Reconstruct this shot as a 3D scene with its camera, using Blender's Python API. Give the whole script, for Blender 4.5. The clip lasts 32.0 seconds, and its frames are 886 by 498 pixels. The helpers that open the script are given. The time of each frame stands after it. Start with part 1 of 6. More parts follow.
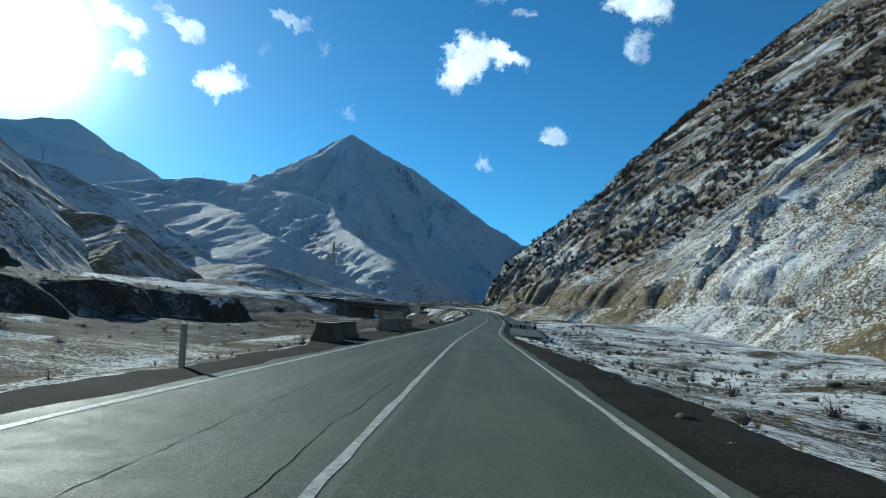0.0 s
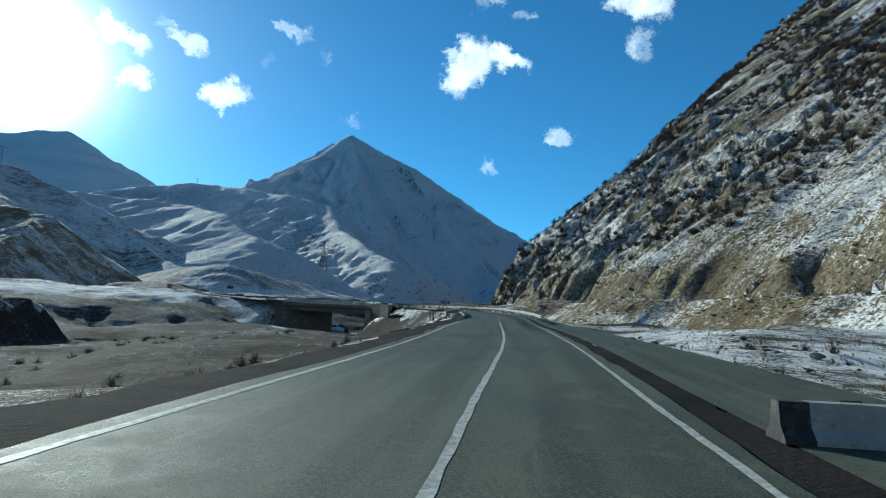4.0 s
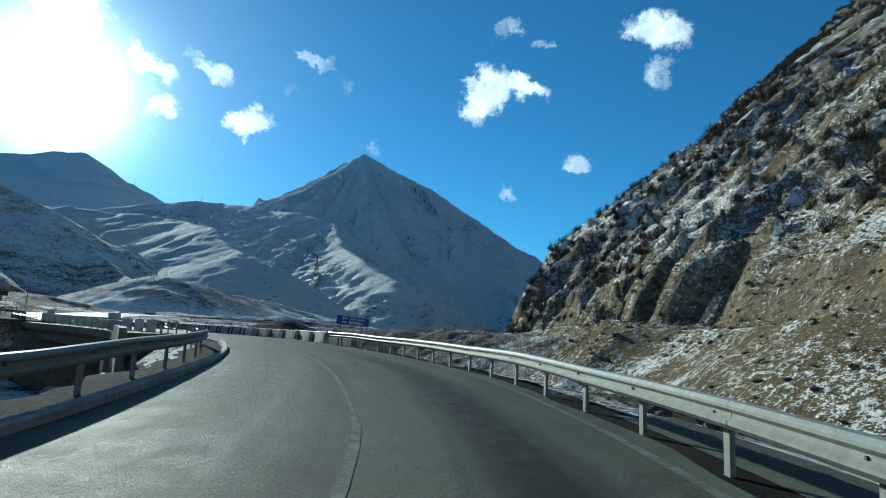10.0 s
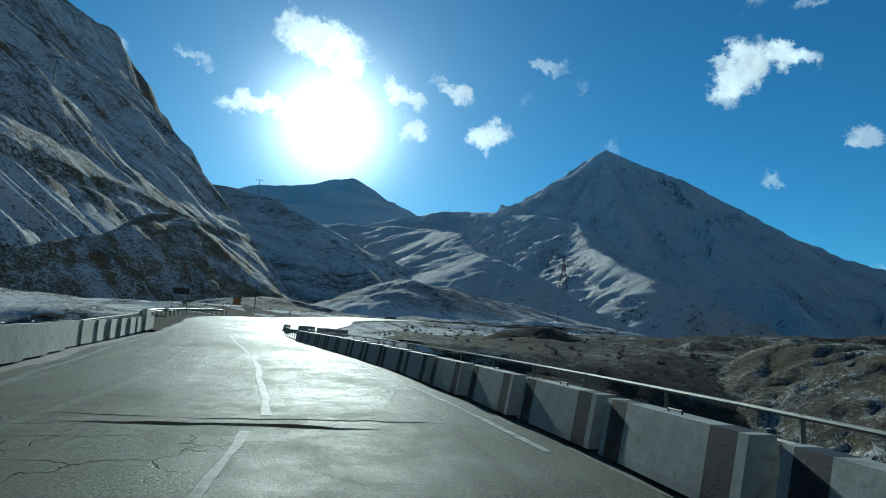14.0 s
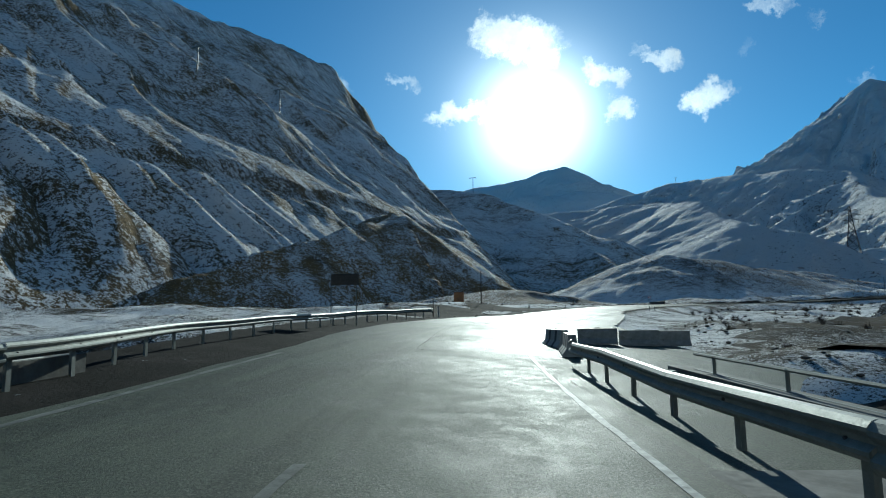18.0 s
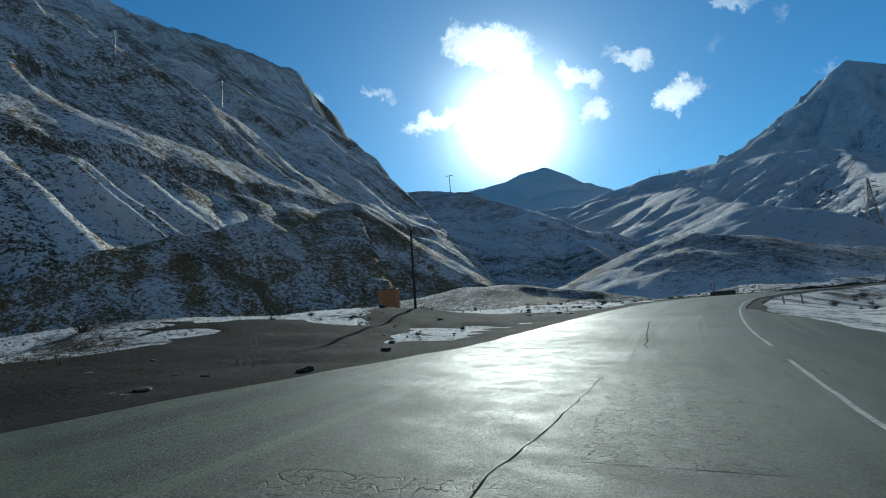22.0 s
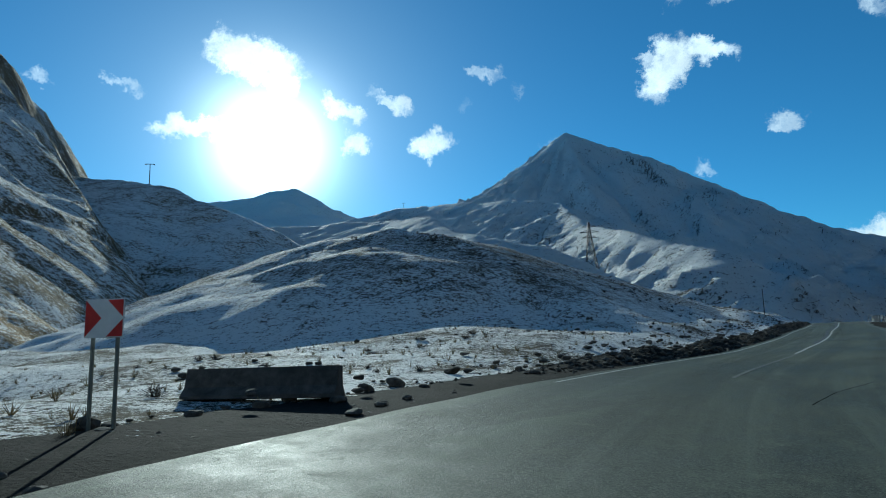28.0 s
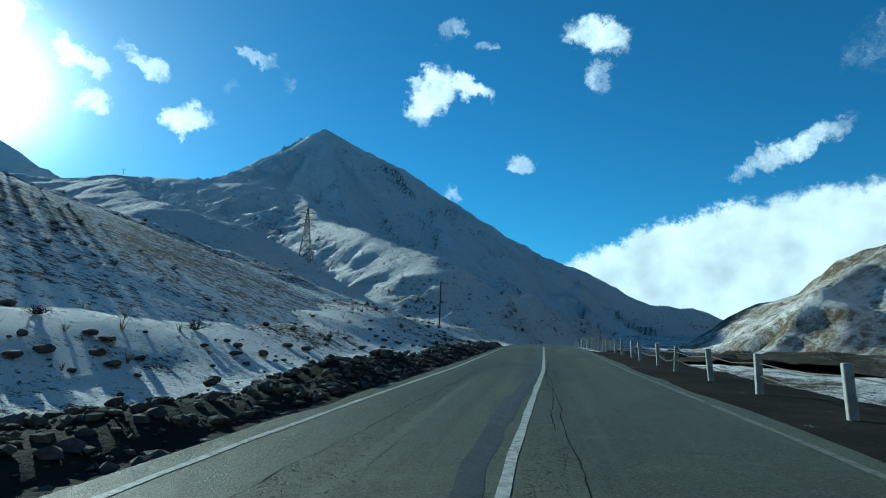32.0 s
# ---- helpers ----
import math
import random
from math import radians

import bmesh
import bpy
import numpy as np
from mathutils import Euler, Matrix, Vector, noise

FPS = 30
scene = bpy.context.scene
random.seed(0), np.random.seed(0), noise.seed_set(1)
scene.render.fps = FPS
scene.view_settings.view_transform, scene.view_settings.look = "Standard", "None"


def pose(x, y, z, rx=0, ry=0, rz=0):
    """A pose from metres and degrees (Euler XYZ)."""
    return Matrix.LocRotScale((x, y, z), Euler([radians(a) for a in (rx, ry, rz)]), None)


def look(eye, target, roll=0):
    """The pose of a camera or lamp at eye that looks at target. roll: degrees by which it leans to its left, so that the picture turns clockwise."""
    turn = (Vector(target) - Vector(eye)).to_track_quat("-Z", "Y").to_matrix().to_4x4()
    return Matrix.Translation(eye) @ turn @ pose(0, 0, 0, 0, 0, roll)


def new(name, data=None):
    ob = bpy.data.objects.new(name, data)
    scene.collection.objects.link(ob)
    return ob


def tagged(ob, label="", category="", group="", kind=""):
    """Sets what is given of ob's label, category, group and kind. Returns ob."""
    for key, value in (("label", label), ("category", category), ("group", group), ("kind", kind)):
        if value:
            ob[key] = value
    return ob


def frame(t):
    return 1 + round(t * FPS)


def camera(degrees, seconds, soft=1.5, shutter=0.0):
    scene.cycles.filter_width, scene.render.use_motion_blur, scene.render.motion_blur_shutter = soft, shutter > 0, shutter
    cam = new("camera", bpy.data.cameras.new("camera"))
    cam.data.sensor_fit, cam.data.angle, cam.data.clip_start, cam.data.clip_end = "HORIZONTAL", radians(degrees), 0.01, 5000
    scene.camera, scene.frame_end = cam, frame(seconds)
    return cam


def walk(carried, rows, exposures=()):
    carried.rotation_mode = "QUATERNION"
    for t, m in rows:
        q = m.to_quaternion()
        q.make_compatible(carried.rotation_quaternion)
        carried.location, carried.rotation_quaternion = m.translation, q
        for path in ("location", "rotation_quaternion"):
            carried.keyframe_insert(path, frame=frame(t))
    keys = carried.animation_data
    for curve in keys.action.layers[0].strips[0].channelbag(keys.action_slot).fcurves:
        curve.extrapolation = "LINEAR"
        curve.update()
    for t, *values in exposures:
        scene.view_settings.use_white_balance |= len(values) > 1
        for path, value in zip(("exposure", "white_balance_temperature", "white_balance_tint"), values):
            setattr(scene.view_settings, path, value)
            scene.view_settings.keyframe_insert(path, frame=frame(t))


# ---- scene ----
cam = camera(73.45, 32.0, soft=1.0)
PATH = [
    (0, (0.001, 0.000, 1.401), (-1.071, 19.856, 3.546), 3.96),
    (0.5, (-0.099, 9.526, 1.422), (-1.236, 29.375, 3.600), 3.78),
    (1, (-0.035, 18.937, 1.320), (-1.226, 38.781, 3.514), 3.70),
    (1.5, (0.028, 28.410, 1.216), (-1.208, 48.250, 3.422), 3.57),
    (2, (0.319, 37.700, 1.165), (-0.948, 57.536, 3.382), 3.37),
    (2.5, (0.578, 46.894, 1.164), (-0.715, 66.728, 3.386), 3.13),
    (3, (0.826, 55.930, 1.211), (-0.486, 75.761, 3.448), 2.82),
    (3.5, (1.120, 64.817, 1.305), (-0.204, 84.647, 3.553), 2.52),
    (5.5, (3.463, 99.346, 1.860), (2.063, 119.132, 4.420), 2.03),
    (6, (3.738, 107.128, 2.028), (2.333, 126.895, 4.730), 2.07),
    (6.5, (3.954, 114.441, 2.257), (2.553, 134.192, 5.075), 2.11),
    (7, (4.182, 121.367, 2.434), (2.778, 141.104, 5.348), 2.14),
    (7.5, (4.481, 128.047, 2.642), (3.046, 147.772, 5.624), 2.21),
    (8, (4.497, 134.192, 2.824), (3.019, 153.911, 5.820), 2.25),
    (8.5, (4.404, 139.982, 2.979), (2.876, 159.696, 5.982), 2.28),
    (9, (4.271, 145.955, 3.134), (2.670, 165.658, 6.175), 2.33),
    (9.5, (3.943, 151.807, 3.275), (2.213, 171.488, 6.379), 2.58),
    (10, (3.541, 157.339, 3.400), (1.559, 176.994, 6.523), 2.90),
    (10.5, (2.879, 162.341, 3.535), (0.469, 181.943, 6.691), 3.40),
    (11, (1.962, 166.768, 3.680), (-1.066, 186.286, 6.821), 3.68),
    (11.5, (0.743, 171.359, 3.856), (-3.101, 190.738, 6.965), 3.99),
    (12, (-0.829, 175.659, 3.985), (-5.656, 194.823, 7.058), 4.13),
    (12.5, (-2.894, 180.181, 4.085), (-8.944, 199.004, 7.101), 4.62),
    (13, (-5.386, 184.775, 4.175), (-12.737, 203.143, 7.106), 4.44),
    (13.5, (-7.903, 188.949, 4.282), (-16.548, 206.755, 7.143), 4.29),
    (14, (-10.550, 193.005, 4.407), (-20.185, 210.304, 7.220), 3.43),
    (14.5, (-12.777, 196.500, 4.482), (-23.254, 213.302, 7.301), 2.92),
    (15, (-15.044, 199.683, 4.531), (-26.412, 215.895, 7.350), 2.40),
    (15.5, (-17.718, 202.881, 4.568), (-30.107, 218.331, 7.361), 1.90),
    (17.5, (-33.289, 215.799, 4.720), (-48.293, 228.784, 7.222), -0.48),
    (18, (-37.763, 219.550, 4.787), (-53.001, 232.276, 7.208), -1.00),
    (18.5, (-42.552, 223.567, 4.899), (-57.926, 236.133, 7.297), -1.38),
    (19, (-47.324, 227.873, 5.043), (-62.754, 240.366, 7.461), -1.76),
    (19.5, (-51.772, 231.992, 5.159), (-67.210, 244.466, 7.622), -2.05),
    (20, (-55.966, 236.318, 5.297), (-71.383, 248.808, 7.814), -2.45),
    (20.5, (-60.118, 240.865, 5.476), (-75.510, 253.378, 8.026), -2.83),
    (21, (-64.147, 245.777, 5.678), (-79.479, 258.354, 8.273), -3.26),
    (21.5, (-68.157, 250.615, 5.784), (-83.310, 263.399, 8.427), -3.83),
    (22, (-71.862, 255.977, 5.897), (-86.721, 269.091, 8.589), -4.42),
    (22.5, (-75.323, 261.816, 6.040), (-89.783, 275.365, 8.749), -4.80),
    (23, (-78.503, 267.470, 6.208), (-92.485, 281.519, 8.878), -4.86),
    (23.5, (-81.456, 273.154, 6.421), (-94.902, 287.717, 9.089), -4.06),
    (24, (-84.481, 279.166, 6.706), (-97.359, 294.231, 9.391), -3.70),
    (24.5, (-87.512, 285.607, 7.033), (-99.881, 301.091, 9.728), -3.34),
    (25, (-90.452, 292.143, 7.347), (-102.346, 307.983, 10.108), -3.12),
    (25.5, (-93.348, 298.366, 7.608), (-104.860, 314.472, 10.448), -2.92),
    (27.5, (-100.499, 325.062, 8.523), (-109.756, 342.523, 11.596), -1.68),
    (28, (-101.162, 332.099, 8.702), (-109.311, 350.090, 11.850), -1.95),
    (28.5, (-101.151, 339.100, 8.836), (-108.022, 357.613, 12.011), -2.36),
    (29, (-100.659, 345.916, 8.914), (-106.124, 364.892, 12.084), -2.10),
    (29.5, (-99.532, 352.937, 8.971), (-103.571, 372.267, 12.138), -1.43),
    (30, (-98.226, 360.007, 9.069), (-100.937, 379.562, 12.275), -0.68),
    (30.5, (-96.713, 366.728, 9.182), (-98.420, 386.394, 12.399), 0.36),
    (31, (-95.175, 373.375, 9.317), (-96.176, 393.090, 12.527), 0.91),
    (31.5, (-93.976, 380.511, 9.541), (-94.498, 400.246, 12.742), 1.32),
    (32, (-92.775, 387.895, 9.798), (-92.954, 407.638, 12.991), 1.65),
]
walk(cam, [(t, look(eye, target, roll)) for t, eye, target, roll in PATH], exposures=[(0, 0.40, 5500, -6), (7, 0.44, 5450, -9), (11, 0.24, 5400, -11), (13, -0.06, 5350, -11), (15, -0.10, 5350, -13), (18, 0.02, 5500, -8), (23, 0.03, 5570, -4), (25, -0.02, 5470, -6), (29, 0.19, 5300, -12), (32, 0.27, 5100, -18)])

# ---------------------------------------------------------------- world, sun
SUN_AZ, SUN_EL = radians(-40.9), radians(18.9)
SUN_DIR = Vector((math.sin(SUN_AZ) * math.cos(SUN_EL), math.cos(SUN_AZ) * math.cos(SUN_EL), math.sin(SUN_EL)))


def heading(az, el):
    a, e = radians(az), radians(el)
    return (math.sin(a) * math.cos(e), math.cos(a) * math.cos(e), math.sin(e))


# clouds: azimuth, elevation, half width, half height (degrees), tilt, density
CLOUDS = [
    (-34.0, 22.2, 2.2, 1.1, -14, 1.0), (-32.7, 19.0, 1.8, 1.3, 10, 1.0), (-28.6, 22.9, 2.0, 0.9, -35, 0.9), (-30.6, 24.0, 0.9, 0.8, -40, 0.6),
    (-25.2, 19.0, 2.3, 1.6, 18, 1.05), (-42.4, 26.2, 4.6, 2.2, -10, 1.2), (-40.0, 24.4, 1.8, 1.6, 0, 1.0), (-48.0, 19.8, 3.6, 1.2, 6, 1.1),
    (-54.0, 22.6, 1.8, 0.7, -18, 0.7), (-60.0, 22.2, 1.0, 0.6, 0, 0.6), (-2.1, 23.6, 3.3, 1.9, 58, 1.15), (1.3, 24.5, 2.8, 1.2, -14, 1.05), (-4.0, 24.6, 1.2, 0.8, -20, 0.75),
    (7.2, 17.7, 1.5, 0.9, -12, 0.8), (0.4, 14.6, 1.4, 0.7, -20, 0.6), (14.6, 28.4, 3.2, 1.8, -14, 1.0), (14.6, 25.2, 1.2, 1.7, 30, 0.6),
    (-19.6, 25.4, 2.3, 0.8, -16, 0.65), (-13.2, 18.2, 1.4, 0.7, -30, 0.5), (-0.4, 29.2, 1.8, 0.9, 12, 0.6), (30.7, 17.0, 5.2, 1.2, 22, 0.85), (38.0, 24.0, 4.0, 2.6, 20, 0.4),
    (-21.6, 22.3, 0.9, 0.7, 0, 0.35), (-16.5, 23.6, 0.9, 0.6, -20, 0.4), (3.5, 28.0, 1.2, 0.7, 0, 0.5),
]


def make_world():
    world = bpy.data.worlds.new("sky")
    scene.world = world
    world.use_nodes = True
    nt = world.node_tree
    nt.nodes.clear()
    N, L = nt.nodes.new, nt.links.new

    def math_node(op, a, b=None, clamp=False):
        n = N("ShaderNodeMath")
        n.operation, n.use_clamp = op, clamp
        for i, v in enumerate((a, b)):
            if v is None:
                continue
            if isinstance(v, (int, float)):
                n.inputs[i].default_value = v
            else:
                L(v, n.inputs[i])
        return n.outputs[0]

    def vec_node(op, a, b=None, scale=None):
        n = N("ShaderNodeVectorMath")
        n.operation = op
        for i, v in enumerate((a, b)):
            if v is None:
                continue
            if isinstance(v, (tuple, list)):
                n.inputs[i].default_value = v
            else:
                L(v, n.inputs[i])
        if scale is not None:
            n.inputs["Scale"].default_value = scale
        return n

    def smooth(v, lo, hi):
        n = N("ShaderNodeMapRange")
        n.interpolation_type = "SMOOTHSTEP"
        L(v, n.inputs[0])
        n.inputs[1].default_value, n.inputs[2].default_value = lo, hi
        return n.outputs[0]

    sky = N("ShaderNodeTexSky")
    sky.sky_type, sky.sun_disc = "NISHITA", False
    sky.sun_elevation, sky.sun_rotation = SUN_EL, SUN_AZ
    sky.altitude, sky.air_density, sky.dust_density, sky.ozone_density = 1900, 1.0, 0.35, 2.5
    sky_bg = N("ShaderNodeBackground")
    tint = N("ShaderNodeMix")
    tint.data_type, tint.blend_type = "RGBA", "MULTIPLY"
    tint.inputs[0].default_value = 1.0
    L(sky.outputs[0], tint.inputs[6])
    tint.inputs[7].default_value = SKY_TINT
    L(tint.outputs[2], sky_bg.inputs[0])
    sky_bg.inputs[1].default_value = SKY_STRENGTH
    coord = N("ShaderNodeTexCoord").outputs["Generated"]
    way = vec_node("NORMALIZE", coord).outputs[0]
    # ragged cloud edges: the direction is warped by noise before it is compared with each cloud's place
    soft = N("ShaderNodeTexNoise")
    soft.inputs["Scale"].default_value, soft.inputs["Detail"].default_value, soft.inputs["Roughness"].default_value = 30, 8, 0.68
    L(way, soft.inputs["Vector"])
    shift = vec_node("SCALE", vec_node("SUBTRACT", soft.outputs["Color"], (0.5, 0.5, 0.5)).outputs[0], scale=0.078).outputs[0]
    warped = vec_node("ADD", way, shift).outputs[0]
    wisp = N("ShaderNodeTexNoise")
    wisp.inputs["Scale"].default_value, wisp.inputs["Detail"].default_value, wisp.inputs["Roughness"].default_value = 46, 6, 0.6
    L(warped, wisp.inputs["Vector"])
    total = None
    for az, el, rx, ry, tilt, dense in CLOUDS:
        c = Vector(heading(az, el))
        right = Vector((math.cos(radians(az)), -math.sin(radians(az)), 0))
        up = right.cross(c)
        ct, st = math.cos(radians(tilt)), math.sin(radians(tilt))
        u, v = right * ct + up * st, up * ct - right * st
        d = vec_node("SUBTRACT", warped, tuple(c)).outputs[0]
        a = vec_node("DOT_PRODUCT", d, tuple(u / radians(rx))).outputs["Value"]
        b = vec_node("DOT_PRODUCT", d, tuple(v / radians(ry))).outputs["Value"]
        ahead = vec_node("DOT_PRODUCT", way, tuple(c)).outputs["Value"]
        r = math_node("ADD", math_node("MULTIPLY", a, a), math_node("MULTIPLY", b, b))
        r = math_node("ADD", r, math_node("LESS_THAN", ahead, 0.5))
        one = math_node("MULTIPLY", smooth(r, 1.5, 0.0), dense)
        total = one if total is None else math_node("MAXIMUM", total, one)
    # low cloud bank over the far valley
    bank_dir = vec_node("DOT_PRODUCT", warped, heading(38, 0)).outputs["Value"]
    sep = N("ShaderNodeSeparateXYZ")
    L(warped, sep.inputs[0])
    top = math_node("ADD", math_node("MULTIPLY", smooth(bank_dir, 0.85, 0.985), 0.115), 0.125)
    bank = smooth(math_node("SUBTRACT", top, sep.outputs[2]), -0.008, 0.02)
    bank = math_node("MULTIPLY", bank, smooth(bank_dir, 0.85, 0.875))
    mask = math_node("ADD", total, math_node("MULTIPLY", math_node("SUBTRACT", wisp.outputs[0], 0.5), 0.9))
    mask = math_node("MULTIPLY", smooth(mask, 0.22, 1.35), smooth(total, 0.04, 0.45))
    mask = math_node("MAXIMUM", mask, math_node("MULTIPLY", bank, 0.94), True)
    cloud_bg = N("ShaderNodeBackground")
    shade = N("ShaderNodeMapRange")
    billow = N("ShaderNodeTexNoise")
    billow.inputs["Scale"].default_value, billow.inputs["Detail"].default_value, billow.inputs["Roughness"].default_value = 15, 4, 0.5
    L(way, billow.inputs["Vector"])
    L(billow.outputs[0], shade.inputs[0])
    shade.inputs[1].default_value, shade.inputs[2].default_value = 0.3, 0.7
    shade.inputs[3].default_value, shade.inputs[4].default_value = CLOUD_STRENGTH * 0.66, CLOUD_STRENGTH * 1.1
    cloud_bg.inputs[0].default_value = (0.95, 0.97, 1.0, 1)
    L(math_node("MULTIPLY", shade.outputs[0], math_node("SUBTRACT", 1.0, math_node("MULTIPLY", bank, 0.24))), cloud_bg.inputs[1])
    mixed = N("ShaderNodeMixShader")
    L(mask, mixed.inputs[0])
    L(sky_bg.outputs[0], mixed.inputs[1])
    L(cloud_bg.outputs[0], mixed.inputs[2])
    # bright aureole round the sun
    near_sun = vec_node("DOT_PRODUCT", way, tuple(SUN_DIR)).outputs["Value"]
    angle = math_node("ARCCOSINE", math_node("MINIMUM", near_sun, 0.99999))
    core = math_node("POWER", 2.718, math_node("MULTIPLY", math_node("POWER", math_node("DIVIDE", angle, radians(4.6)), 2.0), -1.0))
    halo = math_node("POWER", 2.718, math_node("DIVIDE", angle, -radians(6.5)))
    glow = math_node("ADD", math_node("MULTIPLY", core, 2.0), math_node("MULTIPLY", halo, 0.62))
    glow_bg = N("ShaderNodeBackground")
    glow_bg.inputs[0].default_value = (1.0, 0.98, 0.94, 1)
    L(glow, glow_bg.inputs[1])
    added = N("ShaderNodeAddShader")
    L(mixed.outputs[0], added.inputs[0])
    L(glow_bg.outputs[0], added.inputs[1])
    out = N("ShaderNodeOutputWorld")
    L(added.outputs[0], out.inputs[0])


SKY_STRENGTH, CLOUD_STRENGTH, SKY_TINT = 0.081, 1.15, (0.50, 0.94, 1.12, 1)
make_world()
lamp = bpy.data.lights.new("sun", "SUN")
lamp.energy, lamp.angle, lamp.color = 4.8, radians(0.53), (1.0, 0.93, 0.82)
sun = new("sun", lamp)
sun.matrix_world = look(SUN_DIR * 100, (0, 0, 0))

# ---------------------------------------------------------------- noise and materials


def lattice(ix, iy, seed):
    h = (ix * 374761393 + iy * 668265263 + seed * 2147483647) & 0xFFFFFFFF
    h = ((h ^ (h >> 13)) * 1274126177) & 0xFFFFFFFF
    return ((h ^ (h >> 16)) & 0xFFFF) / 65535.0


def value_noise(x, y, seed=0):
    """Smooth noise from -1 to 1 at arrays of places."""
    x0, y0 = np.floor(x), np.floor(y)
    u, v = x - x0, y - y0
    u, v = u * u * u * (u * (u * 6 - 15) + 10), v * v * v * (v * (v * 6 - 15) + 10)
    i, j = x0.astype(np.int64), y0.astype(np.int64)
    a, b = lattice(i, j, seed), lattice(i + 1, j, seed)
    c, d = lattice(i, j + 1, seed), lattice(i + 1, j + 1, seed)
    return 2 * ((a * (1 - u) + b * u) * (1 - v) + (c * (1 - u) + d * u) * v) - 1


def fbm(x, y, octaves=5, seed=0, gain=0.5):
    total, amp = 0.0, 1.0
    for k in range(octaves):
        total = total + amp * value_noise(x * 2 ** k + 17.3 * k, y * 2 ** k - 9.1 * k, seed + k)
        amp *= gain
    return total


def ridged(x, y, octaves=4, seed=0, gain=0.5):
    total, amp = 0.0, 1.0
    for k in range(octaves):
        total = total + amp * (1 - 2 * np.abs(value_noise(x * 2 ** k + 5.7 * k, y * 2 ** k + 3.1 * k, seed + k)))
        amp *= gain
    return total


class Mat:
    """Short hand for a node material with a Principled surface."""

    def __init__(self, name, rough=0.8, metal=0.0, color=(0.5, 0.5, 0.5)):
        self.m = bpy.data.materials.new(name)
        self.m.use_nodes = True
        self.nt = self.m.node_tree
        self.b = self.nt.nodes["Principled BSDF"]
        self.b.inputs["Roughness"].default_value, self.b.inputs["Metallic"].default_value = rough, metal
        self.b.inputs["Base Color"].default_value = (*color, 1)
        self.b.inputs["Specular IOR Level"].default_value = 0.25

    def N(self, kind):
        return self.nt.nodes.new(kind)

    def L(self, a, b):
        self.nt.links.new(a, b)

    def coord(self, scale=(1, 1, 1), which="Object", turn=(0, 0, 0)):
        t, m = self.N("ShaderNodeTexCoord"), self.N("ShaderNodeMapping")
        self.L(t.outputs[which], m.inputs[0])
        m.inputs["Scale"].default_value = scale
        m.inputs["Rotation"].default_value = turn
        return m.outputs[0]

    def noise(self, scale, detail=4, rough=0.6, at=None, warp=0.0):
        n = self.N("ShaderNodeTexNoise")
        n.inputs["Scale"].default_value, n.inputs["Detail"].default_value = scale, detail
        n.inputs["Roughness"].default_value, n.inputs["Distortion"].default_value = rough, warp
        self.L(at if at is not None else self.coord(), n.inputs["Vector"])
        return n.outputs[0]

    def math(self, op, a, b=0.0, c=None, clamp=False):
        n = self.N("ShaderNodeMath")
        n.operation, n.use_clamp = op, clamp
        for i, v in enumerate((a, b, c)):
            if v is None:
                continue
            if isinstance(v, (int, float)):
                n.inputs[i].default_value = v
            else:
                self.L(v, n.inputs[i])
        return n.outputs[0]

    def ramp(self, v, lo, hi, smooth=True, a=0.0, b=1.0):
        n = self.N("ShaderNodeMapRange")
        n.interpolation_type = "SMOOTHSTEP" if smooth else "LINEAR"
        self.L(v, n.inputs[0])
        for i, x in zip((1, 2, 3, 4), (lo, hi, a, b)):
            n.inputs[i].default_value = x
        return n.outputs[0]

    def mix(self, f, a, b):
        n = self.N("ShaderNodeMix")
        n.data_type = "RGBA"
        for i, v in ((0, f), (6, a), (7, b)):
            if isinstance(v, (int, float)):
                n.inputs[i].default_value = v
            elif isinstance(v, tuple):
                n.inputs[i].default_value = (*v, 1) if len(v) == 3 else v
            else:
                self.L(v, n.inputs[i])
        return n.outputs[2]

    def color(self, v):
        self.L(v, self.b.inputs["Base Color"])

    def rough(self, v):
        self.L(v, self.b.inputs["Roughness"])

    def bump(self, v, strength=0.5, dist=0.05):
        n = self.N("ShaderNodeBump")
        n.inputs["Strength"].default_value, n.inputs["Distance"].default_value = strength, dist
        self.L(v, n.inputs["Height"])
        self.L(n.outputs[0], self.b.inputs["Normal"])

    def streaks(self, heading, wide, long, detail=5):
        """Noise drawn out along a heading in plan: wide and long give its size in metres."""
        at, c = self.coord(), self.N("ShaderNodeCombineXYZ")
        for i, (dx, dy, size) in enumerate(((-heading[1], heading[0], wide), (heading[0], heading[1], long))):
            d = self.N("ShaderNodeVectorMath")
            d.operation = "DOT_PRODUCT"
            self.L(at, d.inputs[0])
            d.inputs[1].default_value = (dx / size, dy / size, 0)
            self.L(d.outputs["Value"], c.inputs[i])
        return self.noise(1.0, detail, 0.66, c.outputs[0], 0.4)

    def sunward(self):
        """How far the surface is turned, in plan, to the sunny side."""
        g, d = self.N("ShaderNodeNewGeometry"), self.N("ShaderNodeVectorMath")
        d.operation = "DOT_PRODUCT"
        self.L(g.outputs["True Normal"], d.inputs[0])
        d.inputs[1].default_value = (-0.68, 0.73, 0.0)
        return d.outputs["Value"]

    def normal_z(self):
        g, s = self.N("ShaderNodeNewGeometry"), self.N("ShaderNodeSeparateXYZ")
        self.L(g.outputs["True Normal"], s.inputs[0])
        return s.outputs[2]


